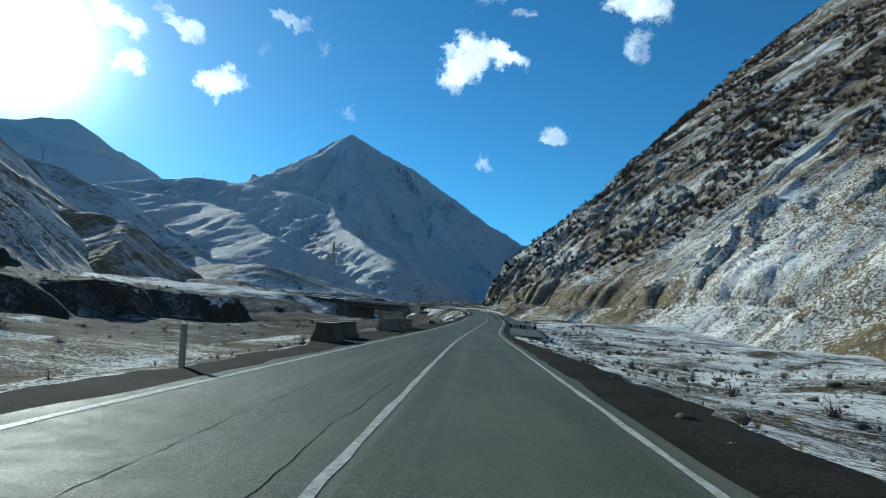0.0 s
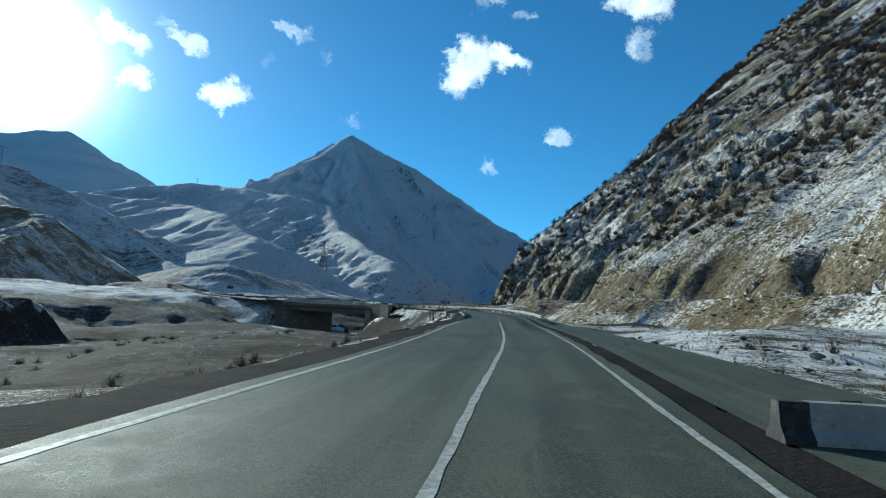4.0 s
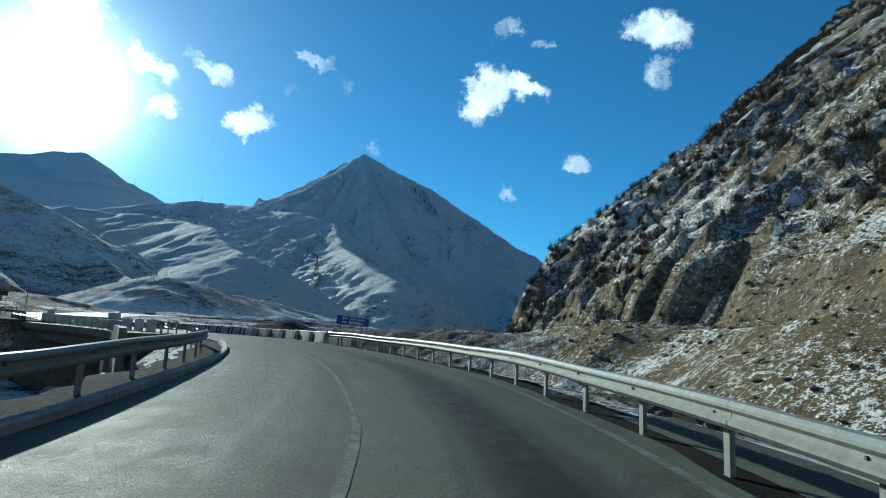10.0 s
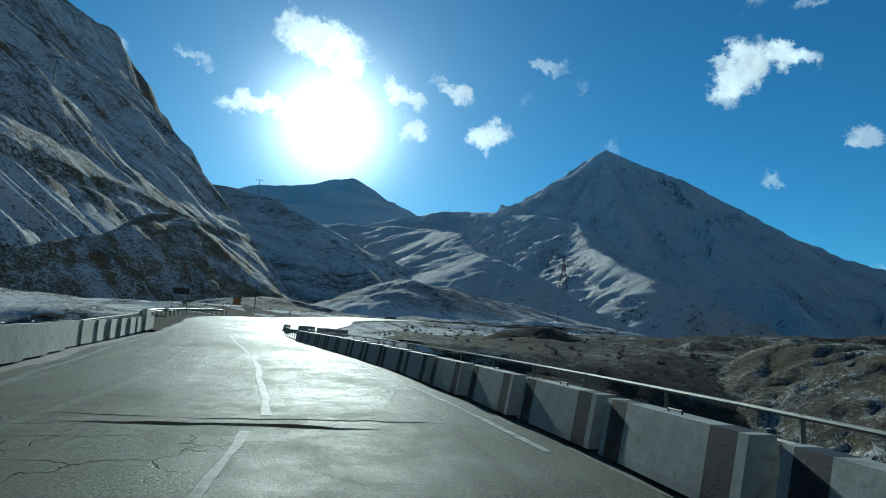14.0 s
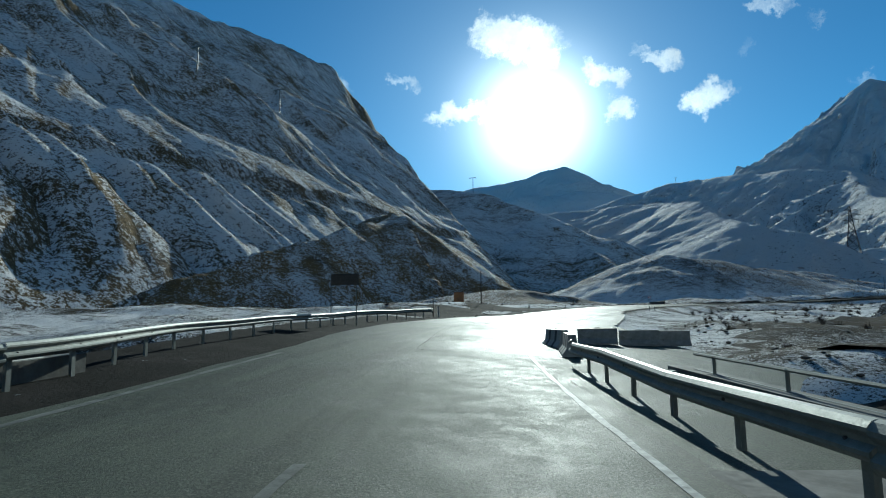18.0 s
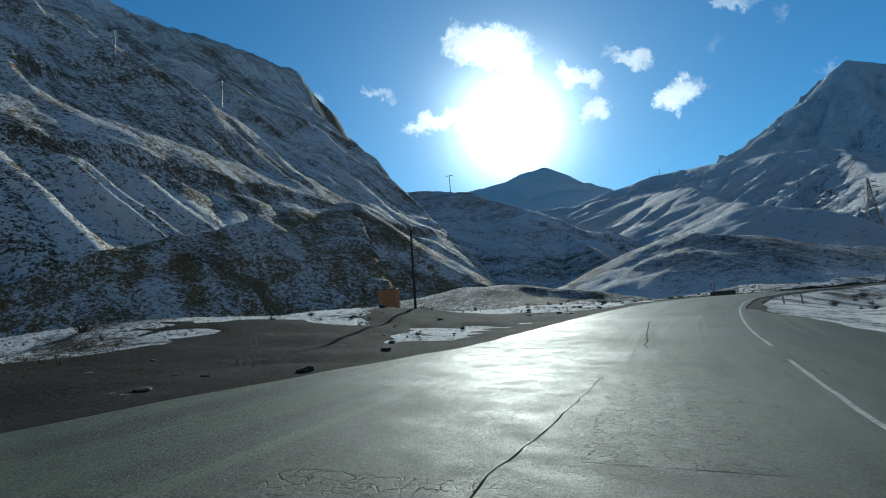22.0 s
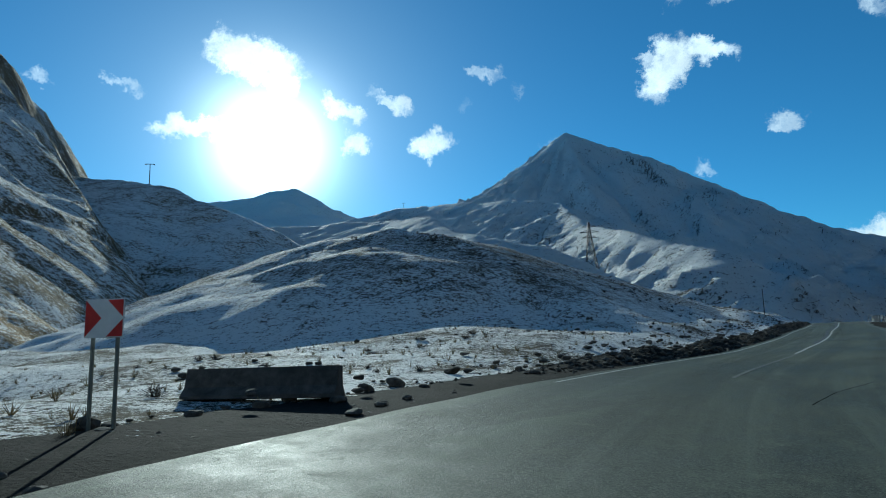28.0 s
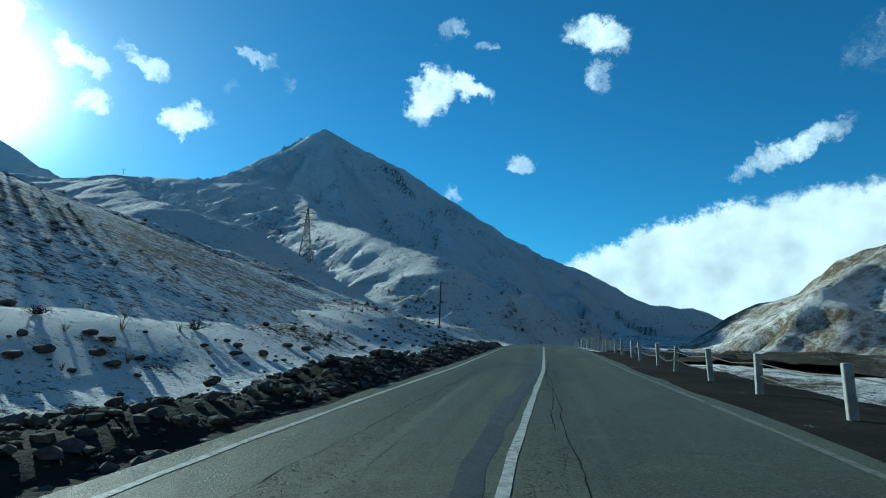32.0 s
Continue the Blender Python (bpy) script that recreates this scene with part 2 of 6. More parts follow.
def slope_material(name, size, snow=0.5, grass=(0.16, 0.125, 0.055), rock=(0.13, 0.11, 0.09), steep=0.62, patch=0.5, rockiness=0.4, brush=0.5, relief=1.0, brush_from=None, fall=None, speckle=1.0, low_snow=None, white_snow=(0.84, 0.825, 0.80)):
    """Snow-dusted mountain side: dry grass, rock where it is steep, speckled snow in patches, melted on the sunny side. size: metres of a large patch."""
    m = Mat(name, 0.92)
    m.b.inputs["Specular IOR Level"].default_value = 0.04
    at = m.coord()
    big = m.noise(1 / size, 5, 0.62, at, 0.6)
    fine = m.noise(9 / size, 6, 0.72, at)
    tuft = m.noise(46 / size, 5, 0.75, at)
    speck = m.noise(130 / size, 3, 0.75, at)
    wide = m.noise(0.22 / size, 3, 0.55, at)
    nz = m.normal_z()
    ground = m.mix(m.ramp(m.noise(2.3 / size, 4, 0.6, at), 0.38, 0.66), grass, tuple(c * 0.55 for c in grass))
    ground = m.mix(m.ramp(tuft, 0.40, 0.66), tuple(c * 0.55 for c in grass), ground)
    ground = m.mix(m.ramp(speck, 0.52, 0.70), ground, tuple(min(1, c * 1.9) for c in grass))
    # layered rock: thin tilted beds
    beds = m.noise(1.0, 8, 0.74, m.coord((7 / size, 22 / size, 30 / size), turn=(0.5, 0.9, 0.3)), 0.5)
    stone = m.mix(m.ramp(beds, 0.36, 0.64), tuple(c * 0.45 for c in rock), tuple(c * 1.9 for c in rock))
    bare = m.math("ADD", m.ramp(nz, steep + 0.08, steep - 0.10), m.ramp(m.noise(3.1 / size, 3, 0.6, at), 0.62 - 0.3 * rockiness, 0.8 - 0.3 * rockiness), clamp=True)
    base = m.mix(bare, ground, stone)
    scrub = m.ramp(m.math("ADD", m.noise(1.4 / size, 5, 0.68, at, 0.9), m.math("MULTIPLY", m.math("SUBTRACT", tuft, 0.5), 0.7)), 0.54, 0.64, b=brush)
    if brush_from:
        s = m.N("ShaderNodeSeparateXYZ")
        m.L(at, s.inputs[0])
        grown = m.math("MULTIPLY", m.ramp(s.outputs[2], *brush_from), m.ramp(m.math("ADD", fine, m.math("MULTIPLY", m.math("SUBTRACT", tuft, 0.5), 0.8)), 0.44, 0.56))
        scrub = m.math("MAXIMUM", scrub, m.math("MULTIPLY", grown, 0.65))
    base = m.mix(scrub, base, (0.070, 0.052, 0.039))
    cover = None
    for value, middle_value, weight in ((big, 0.5, patch * 1.2), (fine, 0.5, 0.9), (tuft, 0.5, 1.9 * speckle), (speck, 0.5, 1.3 * speckle), (wide, 0.5, 0.7), (nz, 0.8, 0.5), (m.sunward(), -0.05, -0.30)) + (((m.streaks(*fall), 0.5, 0.8),) if fall else ()):
        one = m.math("MULTIPLY", m.math("SUBTRACT", value, middle_value), weight)
        cover = one if cover is None else m.math("ADD", cover, one)
    if low_snow:
        top, foot, end, start, less, more = low_snow
        s = m.N("ShaderNodeSeparateXYZ")
        m.L(at, s.inputs[0])
        fan = m.math("MULTIPLY", m.ramp(s.outputs[2], top, foot), m.ramp(s.outputs[1], end, start, a=less, b=more))
        cover = m.math("ADD", cover, fan)
    cover = m.math("SUBTRACT", cover, m.math("MULTIPLY", scrub, 0.40))
    white = m.ramp(cover, -0.14 - 0.9 * (snow - 0.5), 0.14 - 0.9 * (snow - 0.5))
    white = m.math("MULTIPLY", white, 0.94)
    m.color(m.mix(white, base, white_snow))
    m.bump(m.math("ADD", m.math("ADD", m.math("MULTIPLY", tuft, 0.55), m.math("MULTIPLY", speck, 0.18)), m.math("ADD", fine, m.math("MULTIPLY", m.math("MULTIPLY", beds, bare), 0.5))), 1.0, relief * size / 40)
    return m.m


def asphalt_material(name="asphalt", cracked=0.0):
    """Old greenish-grey asphalt: polished wheel tracks, patches, coarse grain, and cracks where it is broken."""
    m = Mat(name, 0.62)
    m.b.inputs["Specular IOR Level"].default_value = 0.05
    at = m.coord()
    wide = m.noise(0.16, 4, 0.6, at)
    mid = m.noise(1.7, 6, 0.72, at)
    grain = m.noise(38, 4, 0.75, at)
    speck = m.noise(190, 2, 0.6, at)
    col = m.mix(m.ramp(wide, 0.35, 0.68), (0.065, 0.074, 0.057), (0.103, 0.111, 0.084))
    lanes = m.noise(1.0, 4, 0.6, m.coord((0.9, 0.035, 1), "UV"))
    wet = m.noise(1.0, 3, 0.5, m.coord((2.3, 0.02, 1), "UV"))
    col = m.mix(m.ramp(lanes, 0.42, 0.64, b=0.7), col, (0.041, 0.046, 0.037))
    col = m.mix(m.ramp(wet, 0.54, 0.70, b=0.6), col, (0.132, 0.142, 0.110))
    patches = m.noise(1.0, 5, 0.6, m.coord((0.30, 0.10, 1), "UV"), 0.7)
    col = m.mix(m.ramp(patches, 0.555, 0.585, b=0.6), col, (0.049, 0.054, 0.044))
    col = m.mix(m.ramp(mid, 0.50, 0.72, b=0.55), col, (0.147, 0.156, 0.121))
    col = m.mix(m.ramp(mid, 0.50, 0.30, b=0.55), col, (0.035, 0.038, 0.032))
    col = m.mix(m.ramp(grain, 0.45, 0.70, b=0.75), col, (0.186, 0.196, 0.153))
    col = m.mix(m.ramp(grain, 0.46, 0.28, b=0.8), col, (0.022, 0.023, 0.020))
    # tyre-dark wheel track along the outer side of the bend, and a fainter one in the other lane
    uv = m.N("ShaderNodeSeparateXYZ")
    m.L(m.coord((1, 1, 1), "UV"), uv.inputs[0])
    o, run = uv.outputs[0], uv.outputs[1]
    bend = m.math("MULTIPLY", m.ramp(run, 102, 124), m.ramp(run, 200, 172))
    track = m.math("MAXIMUM", m.math("MULTIPLY", m.ramp(o, 0.25, 1.1), m.ramp(o, 2.1, 1.4)), m.math("MULTIPLY", m.math("MULTIPLY", m.ramp(o, -1.5, -0.95), m.ramp(o, -0.4, -0.8)), 0.5))
    col = m.mix(m.math("MULTIPLY", m.math("MULTIPLY", bend, track), m.ramp(lanes, 0.25, 0.55, a=0.5, b=0.95)), col, (0.022, 0.025, 0.022))
    cells = m.N("ShaderNodeTexVoronoi")
    cells.feature = "DISTANCE_TO_EDGE"
    warp = m.N("ShaderNodeMix")
    warp.data_type = "VECTOR"
    warp.inputs[0].default_value = 0.38
    m.L(at, warp.inputs[4])
    nn = m.N("ShaderNodeTexNoise")
    nn.inputs["Scale"].default_value, nn.inputs["Detail"].default_value = 2.2, 4
    m.L(at, nn.inputs["Vector"])
    m.L(nn.outputs["Color"], warp.inputs[5])
    m.L(warp.outputs[1], cells.inputs["Vector"])
    cells.inputs["Scale"].default_value = 8.0 if cracked else 1.5
    where = m.ramp(m.noise(0.11, 4, 0.6, at), 0.60 - 0.5 * cracked, 0.68 - 0.5 * cracked)
    crack = m.math("MULTIPLY", m.ramp(cells.outputs["Distance"], 0.042 if cracked else 0.013, 0.004, b=0.75 if cracked else 1.0), m.math("MULTIPLY", where, m.ramp(mid, 0.34, 0.52)))
    col = m.mix(crack, col, (0.014, 0.015, 0.013))
    m.color(col)
    m.rough(m.ramp(m.math("ADD", m.math("MULTIPLY", mid, 0.6), m.math("ADD", m.math("MULTIPLY", wide, 0.5), m.math("MULTIPLY", grain, 0.35))), 0.50, 0.95, a=0.46, b=0.76))
    m.bump(m.math("ADD", m.math("ADD", m.math("ADD", grain, m.math("MULTIPLY", mid, 1.4)), m.math("MULTIPLY", speck, 0.4)), m.math("MULTIPLY", crack, -2.5)), 0.85, 0.02)
    return m.m


def plain_material(name, color, rough=0.7, metal=0.0, vary=0.25, scale=6.0, bump=0.2, dirt=None):
    m = Mat(name, rough, metal)
    at = m.coord()
    n1, n2 = m.noise(scale, 5, 0.65, at), m.noise(scale * 9, 3, 0.6, at)
    lo, hi = tuple(c * (1 - vary) for c in color), tuple(min(1, c * (1 + vary)) for c in color)
    col = m.mix(m.ramp(n1, 0.3, 0.7), lo, hi)
    if dirt:
        col = m.mix(m.ramp(m.noise(scale * 0.7, 6, 0.7, at, 0.8), 0.52, 0.72), col, dirt)
    m.color(col)
    m.rough(m.ramp(n2, 0.3, 0.7, a=max(0.05, rough - 0.1), b=min(1, rough + 0.12)))
    m.bump(m.math("ADD", n1, n2), bump, 0.01)
    return m.m


ASPHALT = asphalt_material()
BROKEN = asphalt_material("broken_asphalt", 1.0)
PAINT = plain_material("road_paint", (0.38, 0.38, 0.345), 0.65, vary=0.3, scale=9, dirt=(0.11, 0.11, 0.10))
FADED = plain_material("faded_paint", (0.14, 0.144, 0.127), 0.65, vary=0.3, scale=4, dirt=(0.070, 0.074, 0.062))
CONCRETE = plain_material("concrete", (0.27, 0.27, 0.25), 0.85, vary=0.2, scale=3, dirt=(0.15, 0.145, 0.13))
OLD_CONCRETE = plain_material("old_concrete", (0.085, 0.078, 0.070), 0.92, vary=0.3, scale=4, bump=0.5, dirt=(0.05, 0.046, 0.040))
PALE_CONCRETE = plain_material("pale_concrete", (0.50, 0.50, 0.46), 0.8, vary=0.15, scale=3, dirt=(0.30, 0.29, 0.26))
GRIMY_WHITE = plain_material("grimy_white_paint", (0.30, 0.31, 0.29), 0.7, vary=0.2, scale=3, dirt=(0.17, 0.167, 0.15))
BRIDGE_CONCRETE = plain_material("bridge_concrete", (0.15, 0.145, 0.13), 0.9, vary=0.25, scale=1.5, bump=0.4, dirt=(0.08, 0.075, 0.066))
WHITE_PAINT = plain_material("white_paint", (0.30, 0.305, 0.29), 0.65, vary=0.15, scale=4, dirt=(0.19, 0.185, 0.165))
BLACK_PAINT = plain_material("black_paint", (0.025, 0.025, 0.027), 0.6, vary=0.3, scale=5, dirt=(0.07, 0.07, 0.065))
for paint in (PAINT, FADED):
    paint.node_tree.nodes["Principled BSDF"].inputs["Specular IOR Level"].default_value = 0.06
STEEL = plain_material("galvanised_steel", (0.20, 0.21, 0.19), 0.55, 0.35, vary=0.15, scale=7, bump=0.08)
RUST = plain_material("dark_steel", (0.10, 0.09, 0.085), 0.6, 0.6, vary=0.3, scale=9)
GROUND = slope_material("valley_ground", 9.0, 0.47, grass=(0.095, 0.078, 0.045), rock=(0.060, 0.053, 0.045), steep=0.86, rockiness=0.6, patch=1.3)
CLIFF = slope_material("cliff_slope", 26.0, 0.56, grass=(0.20, 0.155, 0.085), rock=(0.15, 0.125, 0.085), steep=0.60, rockiness=0.35, patch=1.0, brush=0.45, brush_from=(30, 105), fall=((0.95, 0.3), 3.5, 30.0), speckle=1.3, relief=0.8, low_snow=(30, 8, 165, 125, -0.12, 0.05))
FARSNOW = slope_material("far_snow_slope", 230.0, 0.82, speckle=1.25, grass=(0.22, 0.19, 0.15), rock=(0.15, 0.13, 0.11), steep=0.62, rockiness=0.25, relief=1.6, white_snow=(0.90, 0.895, 0.88), brush=0.25)
PEAKSNOW = slope_material("peak_snow", 280.0, 0.88, grass=(0.24, 0.21, 0.18), rock=(0.17, 0.15, 0.13), steep=0.60, rockiness=0.2, patch=0.4, brush=0.2, relief=1.6, white_snow=(0.92, 0.915, 0.90), fall=((0.35, -0.94), 16.0, 220.0), speckle=1.25)
LEFTSLOPE = slope_material("left_slope", 75.0, 0.49, grass=(0.22, 0.16, 0.085), rock=(0.15, 0.115, 0.08), steep=0.44, rockiness=0.25, patch=0.8, brush=0.25, fall=((0.97, 0.25), 9.0, 70.0), speckle=1.15, relief=0.6)
KNOLL = slope_material("knoll_slope", 34.0, 0.25, grass=(0.33, 0.22, 0.105), rock=(0.14, 0.105, 0.07), steep=0.60, rockiness=0.25, patch=0.9, brush=0.25, fall=((0.9, -0.2), 5.0, 30.0))
HILL = slope_material("hill_slope", 20.0, 0.40, grass=(0.17, 0.125, 0.080), rock=(0.11, 0.09, 0.072), steep=0.45, rockiness=0.3, patch=0.4, brush=0.4, speckle=1.25, relief=0.6, low_snow=(17, 9, 335, 362, -0.20, 0.22))
TURF = slope_material("dry_turf", 8.0, 0.26, grass=(0.15, 0.125, 0.065), rock=(0.07, 0.062, 0.052), steep=0.8, rockiness=0.5, patch=1.3)

# ---------------------------------------------------------------- the road's line
LINE = [
    (0.3, -60, 0.1), (0.1, -20, 0.0), (0, 0, 0), (0.4, 39.5, -0.2), (0.9, 59.5, -0.2), (2.2, 80.5, 0.1), (3.5, 99.3, 0.5),
    (4.1, 120, 1.0), (4.4, 140, 1.6), (3.3, 159.4, 2.1), (1.0, 170.3, 2.5), (-2.4, 179.3, 2.7), (-6.9, 187.8, 2.9), (-12.3, 195.8, 3.1),
    (-19.2, 203.7, 3.2), (-26.9, 210.6, 3.3), (-41.6, 222.7, 3.5), (-56.8, 237.2, 3.9), (-68.9, 251.6, 4.4), (-79.7, 269.7, 4.9),
    (-88.1, 286.9, 5.7), (-95.7, 306.3, 6.5), (-100.5, 325.1, 7.1), (-100.8, 344.5, 7.5), (-97.0, 365.4, 7.8), (-93.3, 384.9, 8.3),
    (-90.2, 403.7, 8.9), (-83.8, 443.1, 9.9), (-77.3, 483.6, 10.3), (-76, 525, 10.4), (-84, 570, 10.4),
]


def catmull(points, step=1.0):
    """A smooth line through points, sampled every step metres."""
    p = np.array(points, float)
    p = np.vstack([2 * p[0] - p[1], p, 2 * p[-1] - p[-2]])
    out = []
    for k in range(1, len(p) - 2):
        n = max(2, int(np.linalg.norm(p[k + 1] - p[k]) / step))
        for u in np.arange(n) / n:
            a, b, c, d = p[k - 1:k + 3]
            out.append(0.5 * (2 * b + (c - a) * u + (2 * a - 5 * b + 4 * c - d) * u * u + (3 * b - a - 3 * c + d) * u ** 3))
    out.append(p[-2])
    return np.array(out)


ROADLINE = catmull(LINE, 0.8)
ALONG = np.r_[0, np.cumsum(np.linalg.norm(np.diff(ROADLINE[:, :2], axis=0), axis=1))]
ALONG = ALONG - np.interp(0, ROADLINE[:120, 1], ALONG[:120])
TANGENT = np.gradient(ROADLINE[:, :2], axis=0)
TANGENT /= np.linalg.norm(TANGENT, axis=1, keepdims=True)
S_END = float(ALONG[-1])


BANK_S, BANK_K = [-60, 225, 245, 262, 300, 330, 365, 395, 420, 700], [0, 0, 0.03, 0.065, 0.075, 0.055, 0.05, 0.02, 0, 0]


def bank(s):
    """Cross slope of the road: how far its left side stands up, by metre."""
    return np.interp(s, BANK_S, BANK_K)


def on_road(s, o, dz=0.0):
    """The place s metres along the road and o metres to the right of its line."""
    x, y, z = (np.interp(s, ALONG, ROADLINE[:, k]) for k in range(3))
    tx, ty = np.interp(s, ALONG, TANGENT[:, 0]), np.interp(s, ALONG, TANGENT[:, 1])
    n = np.hypot(tx, ty)
    return np.stack([x + o * ty / n, y - o * tx / n, z + dz - bank(s) * np.clip(o, -14, 10)], -1)


def road_yaw(s):
    return math.degrees(math.atan2(-np.interp(s, ALONG, TANGENT[:, 0]), np.interp(s, ALONG, TANGENT[:, 1])))


def nearest(x, y):
    """Station, offset and road height for arrays of places."""
    s, o, z = np.empty(len(x)), np.empty(len(x)), np.empty(len(x))
    for a in range(0, len(x), 4000):
        X, Y = x[a:a + 4000, None], y[a:a + 4000, None]
        k = ((X - ROADLINE[None, :, 0]) ** 2 + (Y - ROADLINE[None, :, 1]) ** 2).argmin(1)
        dx, dy = X[:, 0] - ROADLINE[k, 0], Y[:, 0] - ROADLINE[k, 1]
        s[a:a + 4000] = ALONG[k] + dx * TANGENT[k, 0] + dy * TANGENT[k, 1]
        side = dx * TANGENT[k, 1] - dy * TANGENT[k, 0]
        o[a:a + 4000] = np.sign(side) * np.hypot(dx, dy)
        z[a:a + 4000] = ROADLINE[k, 2]
    return s, o, z


EDGE_S = [-60, 30, 60, 115, 130, 152, 165, 175, 190, 200, 210, 220, 237, 254, 262, 269, 280, 292, 302, 317, 335, 371, 382, 400, 415, 430, 445, 560]
EDGE_L = [-4.65, -4.65, -4.4, -4.7, -4.1, -4.2, -3.7, -3.6, -3.4, -4.4, -5.8, -6.1, -5.2, -5.5, -6.2, -6.6, -6.6, -6.6, -5.0, -4.8, -4.9, -5.0, -4.3, -3.4, -3.45, -3.5, -3.1, -3.1]
EDGE_R = [2.3, 2.3, 2.1, 2.05, 1.75, 2.4, 2.8, 2.9, 2.75, 2.3, 1.8, 1.82, 1.95, 2.05, 1.75, 1.6, 2.0, 2.3, 2.9, 3.1, 3.3, 3.2, 3.2, 3.45, 3.7, 3.4, 3.0, 2.9]
MID_L = [-1.17, -1.15, -0.75, -0.9, -0.97, -0.5, -0.6, -1.1, -1.1, -1.3, -1.3, -1.25, -1.2, -1.25, -1.3, -1.2, -1.2, -1.0, -0.2, -0.6, -0.9, -0.85, -0.75, -0.42, -0.32, -0.35, 0.0, 0.0]
def left_edge(s):
    return np.interp(s, EDGE_S, EDGE_L)


def right_edge(s):
    return np.interp(s, EDGE_S, EDGE_R)


def middle(s):
    return np.interp(s, EDGE_S, MID_L)


# ---------------------------------------------------------------- heights of the land


def crest_lines(x, y, crest, slope_left, slope_right):
    """A ridge that falls off on both sides of its crest, a line of (x, y, z): height, metres along it and metres from it."""
    best, along, away = np.full(x.shape, -1e4), np.zeros(x.shape), np.zeros(x.shape)
    run = 0.0
    for (ax, ay, az), (bx, by, bz) in zip(crest[:-1], crest[1:]):
        dx, dy = bx - ax, by - ay
        n = math.hypot(dx, dy)
        u = np.clip(((x - ax) * dx + (y - ay) * dy) / n ** 2, 0, 1)
        px, py = x - ax - u * dx, y - ay - u * dy
        d, side = np.hypot(px, py), (px * dy - py * dx) > 0
        h = az + u * (bz - az) - np.where(side, slope_right, slope_left) * d
        better = h > best
        best, along, away = np.where(better, h, best), np.where(better, run + u * n, along), np.where(better, np.where(side, d, -d), away)
        run += n
    return best, along, away


def crest_height(x, y, crest, slope_left, slope_right):
    return crest_lines(x, y, crest, slope_left, slope_right)[0]


def eroded(x, y, crest, slope_left, slope_right, width, depth, seed):
    """A ridge with gullies that run straight down both its sides."""
    h, along, away = crest_lines(x, y, crest, slope_left, slope_right)
    bend = fbm(x / (5 * width), y / (5 * width), 3, seed + 5) * 1.4
    gully = ridged(along / width + bend, away / (7 * width), 4, seed, 0.62)
    return h + (gully - 1.0) * depth * smoothstep(np.abs(away), 0.2 * width, 3 * width)


def smooth_max(a, b, k):
    h = np.clip(0.5 + 0.5 * (a - b) / k, 0, 1)
    return b + (a - b) * h + k * h * (1 - h)


def smoothstep(v, lo, hi):
    u = np.clip((v - lo) / (hi - lo), 0, 1)
    return u * u * (3 - 2 * u)


CLIFF_TOP_X, CLIFF_TOP_Y = [-10, 0, 10, 26, 60, 80, 180, 360, 600], [286, 298, 312, 347, 377, 391, 520, 700, 900]


def cliff_height(x, y, rough=True):
    """One long face that climbs to the right, cut off along its crest."""
    face = 0.74 * x + 0.235 * y - 61.6
    beyond = y - np.interp(x, CLIFF_TOP_X, CLIFF_TOP_Y)
    if rough:
        across, down = 0.3 * x - 0.95 * y + fbm(x / 40, y / 40, 3, 12) * 7, 0.95 * x + 0.3 * y
        high = smoothstep(face, 4, 14)
        gully = ridged(across / 38, down / 190, 3, 11) * 3.2 + high * ((ridged(across / 13, down / 90, 4, 23, 0.55) - 0.3) * 1.1)
        # outcrops of tilted beds with sharp upper edges, bare slopes between them
        crag = smoothstep(fbm(x / 34, y / 34, 3, 5), 0.12, 0.42) * high * (1 - 0.9 * (1 - smoothstep(y, 120, 165)) * (1 - smoothstep(face, 28, 50)))
        beds = (across * 0.55 + down * 0.35) / 6.5 + fbm(x / 12, y / 12, 3, 18) * 0.6
        ledge = beds - np.floor(beds)
        strata = ledge ** 2 * 2.2 + ridged((x - 0.4 * y) / 4.3, y / 9.0, 4, 17, 0.7) * 0.4
        face = face + gully + crag * (0.6 + strata) + high * (fbm(x / 6, y / 6, 4, 9, 0.6) * 0.3) - 3.4
        # a bench above the road with a rock step behind it
        level = 6.6 + fbm(x / 22, y / 22, 2, 35) * 0.8
        over = face - level
        step_up = np.where(over < 3.4, level + 0.10 * over, np.minimum(face, level + 0.34 + (over - 3.4) * 1.7))
        face = np.where((over > 0) & (y > 110), step_up, face)
        beyond = beyond + fbm(x / 18, y / 18, 4, 31) * 6
    return face - 1.3 * np.maximum(0, beyond)


KNOLL_CREST = [(-290, 376, 54), (-250, 360, 49), (-222, 350, 45), (-205, 342, 41), (-180, 331, 22), (-160, 322, 8)]
KNOLL_SHOULDER = [(-222, 350, 44), (-200, 325, 36), (-187, 306, 30), (-178, 288, 24.5), (-172, 272, 19), (-166, 254, 13)]
HILL_CREST = [(-262, 505, 22), (-216, 476, 29), (-175, 432, 28), (-155, 416, 29.4), (-146, 411, 27.7), (-134, 420, 24.2), (-117, 414, 19.3), (-104, 393, 12.5)]
HILL_BACK = [(-134, 420, 23.6), (-119, 470, 20.5), (-107, 520, 17), (-98, 570, 13)]
MOUND = [(-165, 312, 10), (-145, 312, 11.5), (-130, 315, 11.8), (-113, 325, 9.4)]
LEFT_PROFILE = ([-60, 0, 60, 130, 170, 200, 240, 262, 300, 340, 380, 430, 470, 560],
                [-1.0, -1.2, -1.6, -3.2, -4.5, -6.0, -6.0, -1.0, 0.2, 0.4, 0.3, 0.5, 1.5, 1.5])
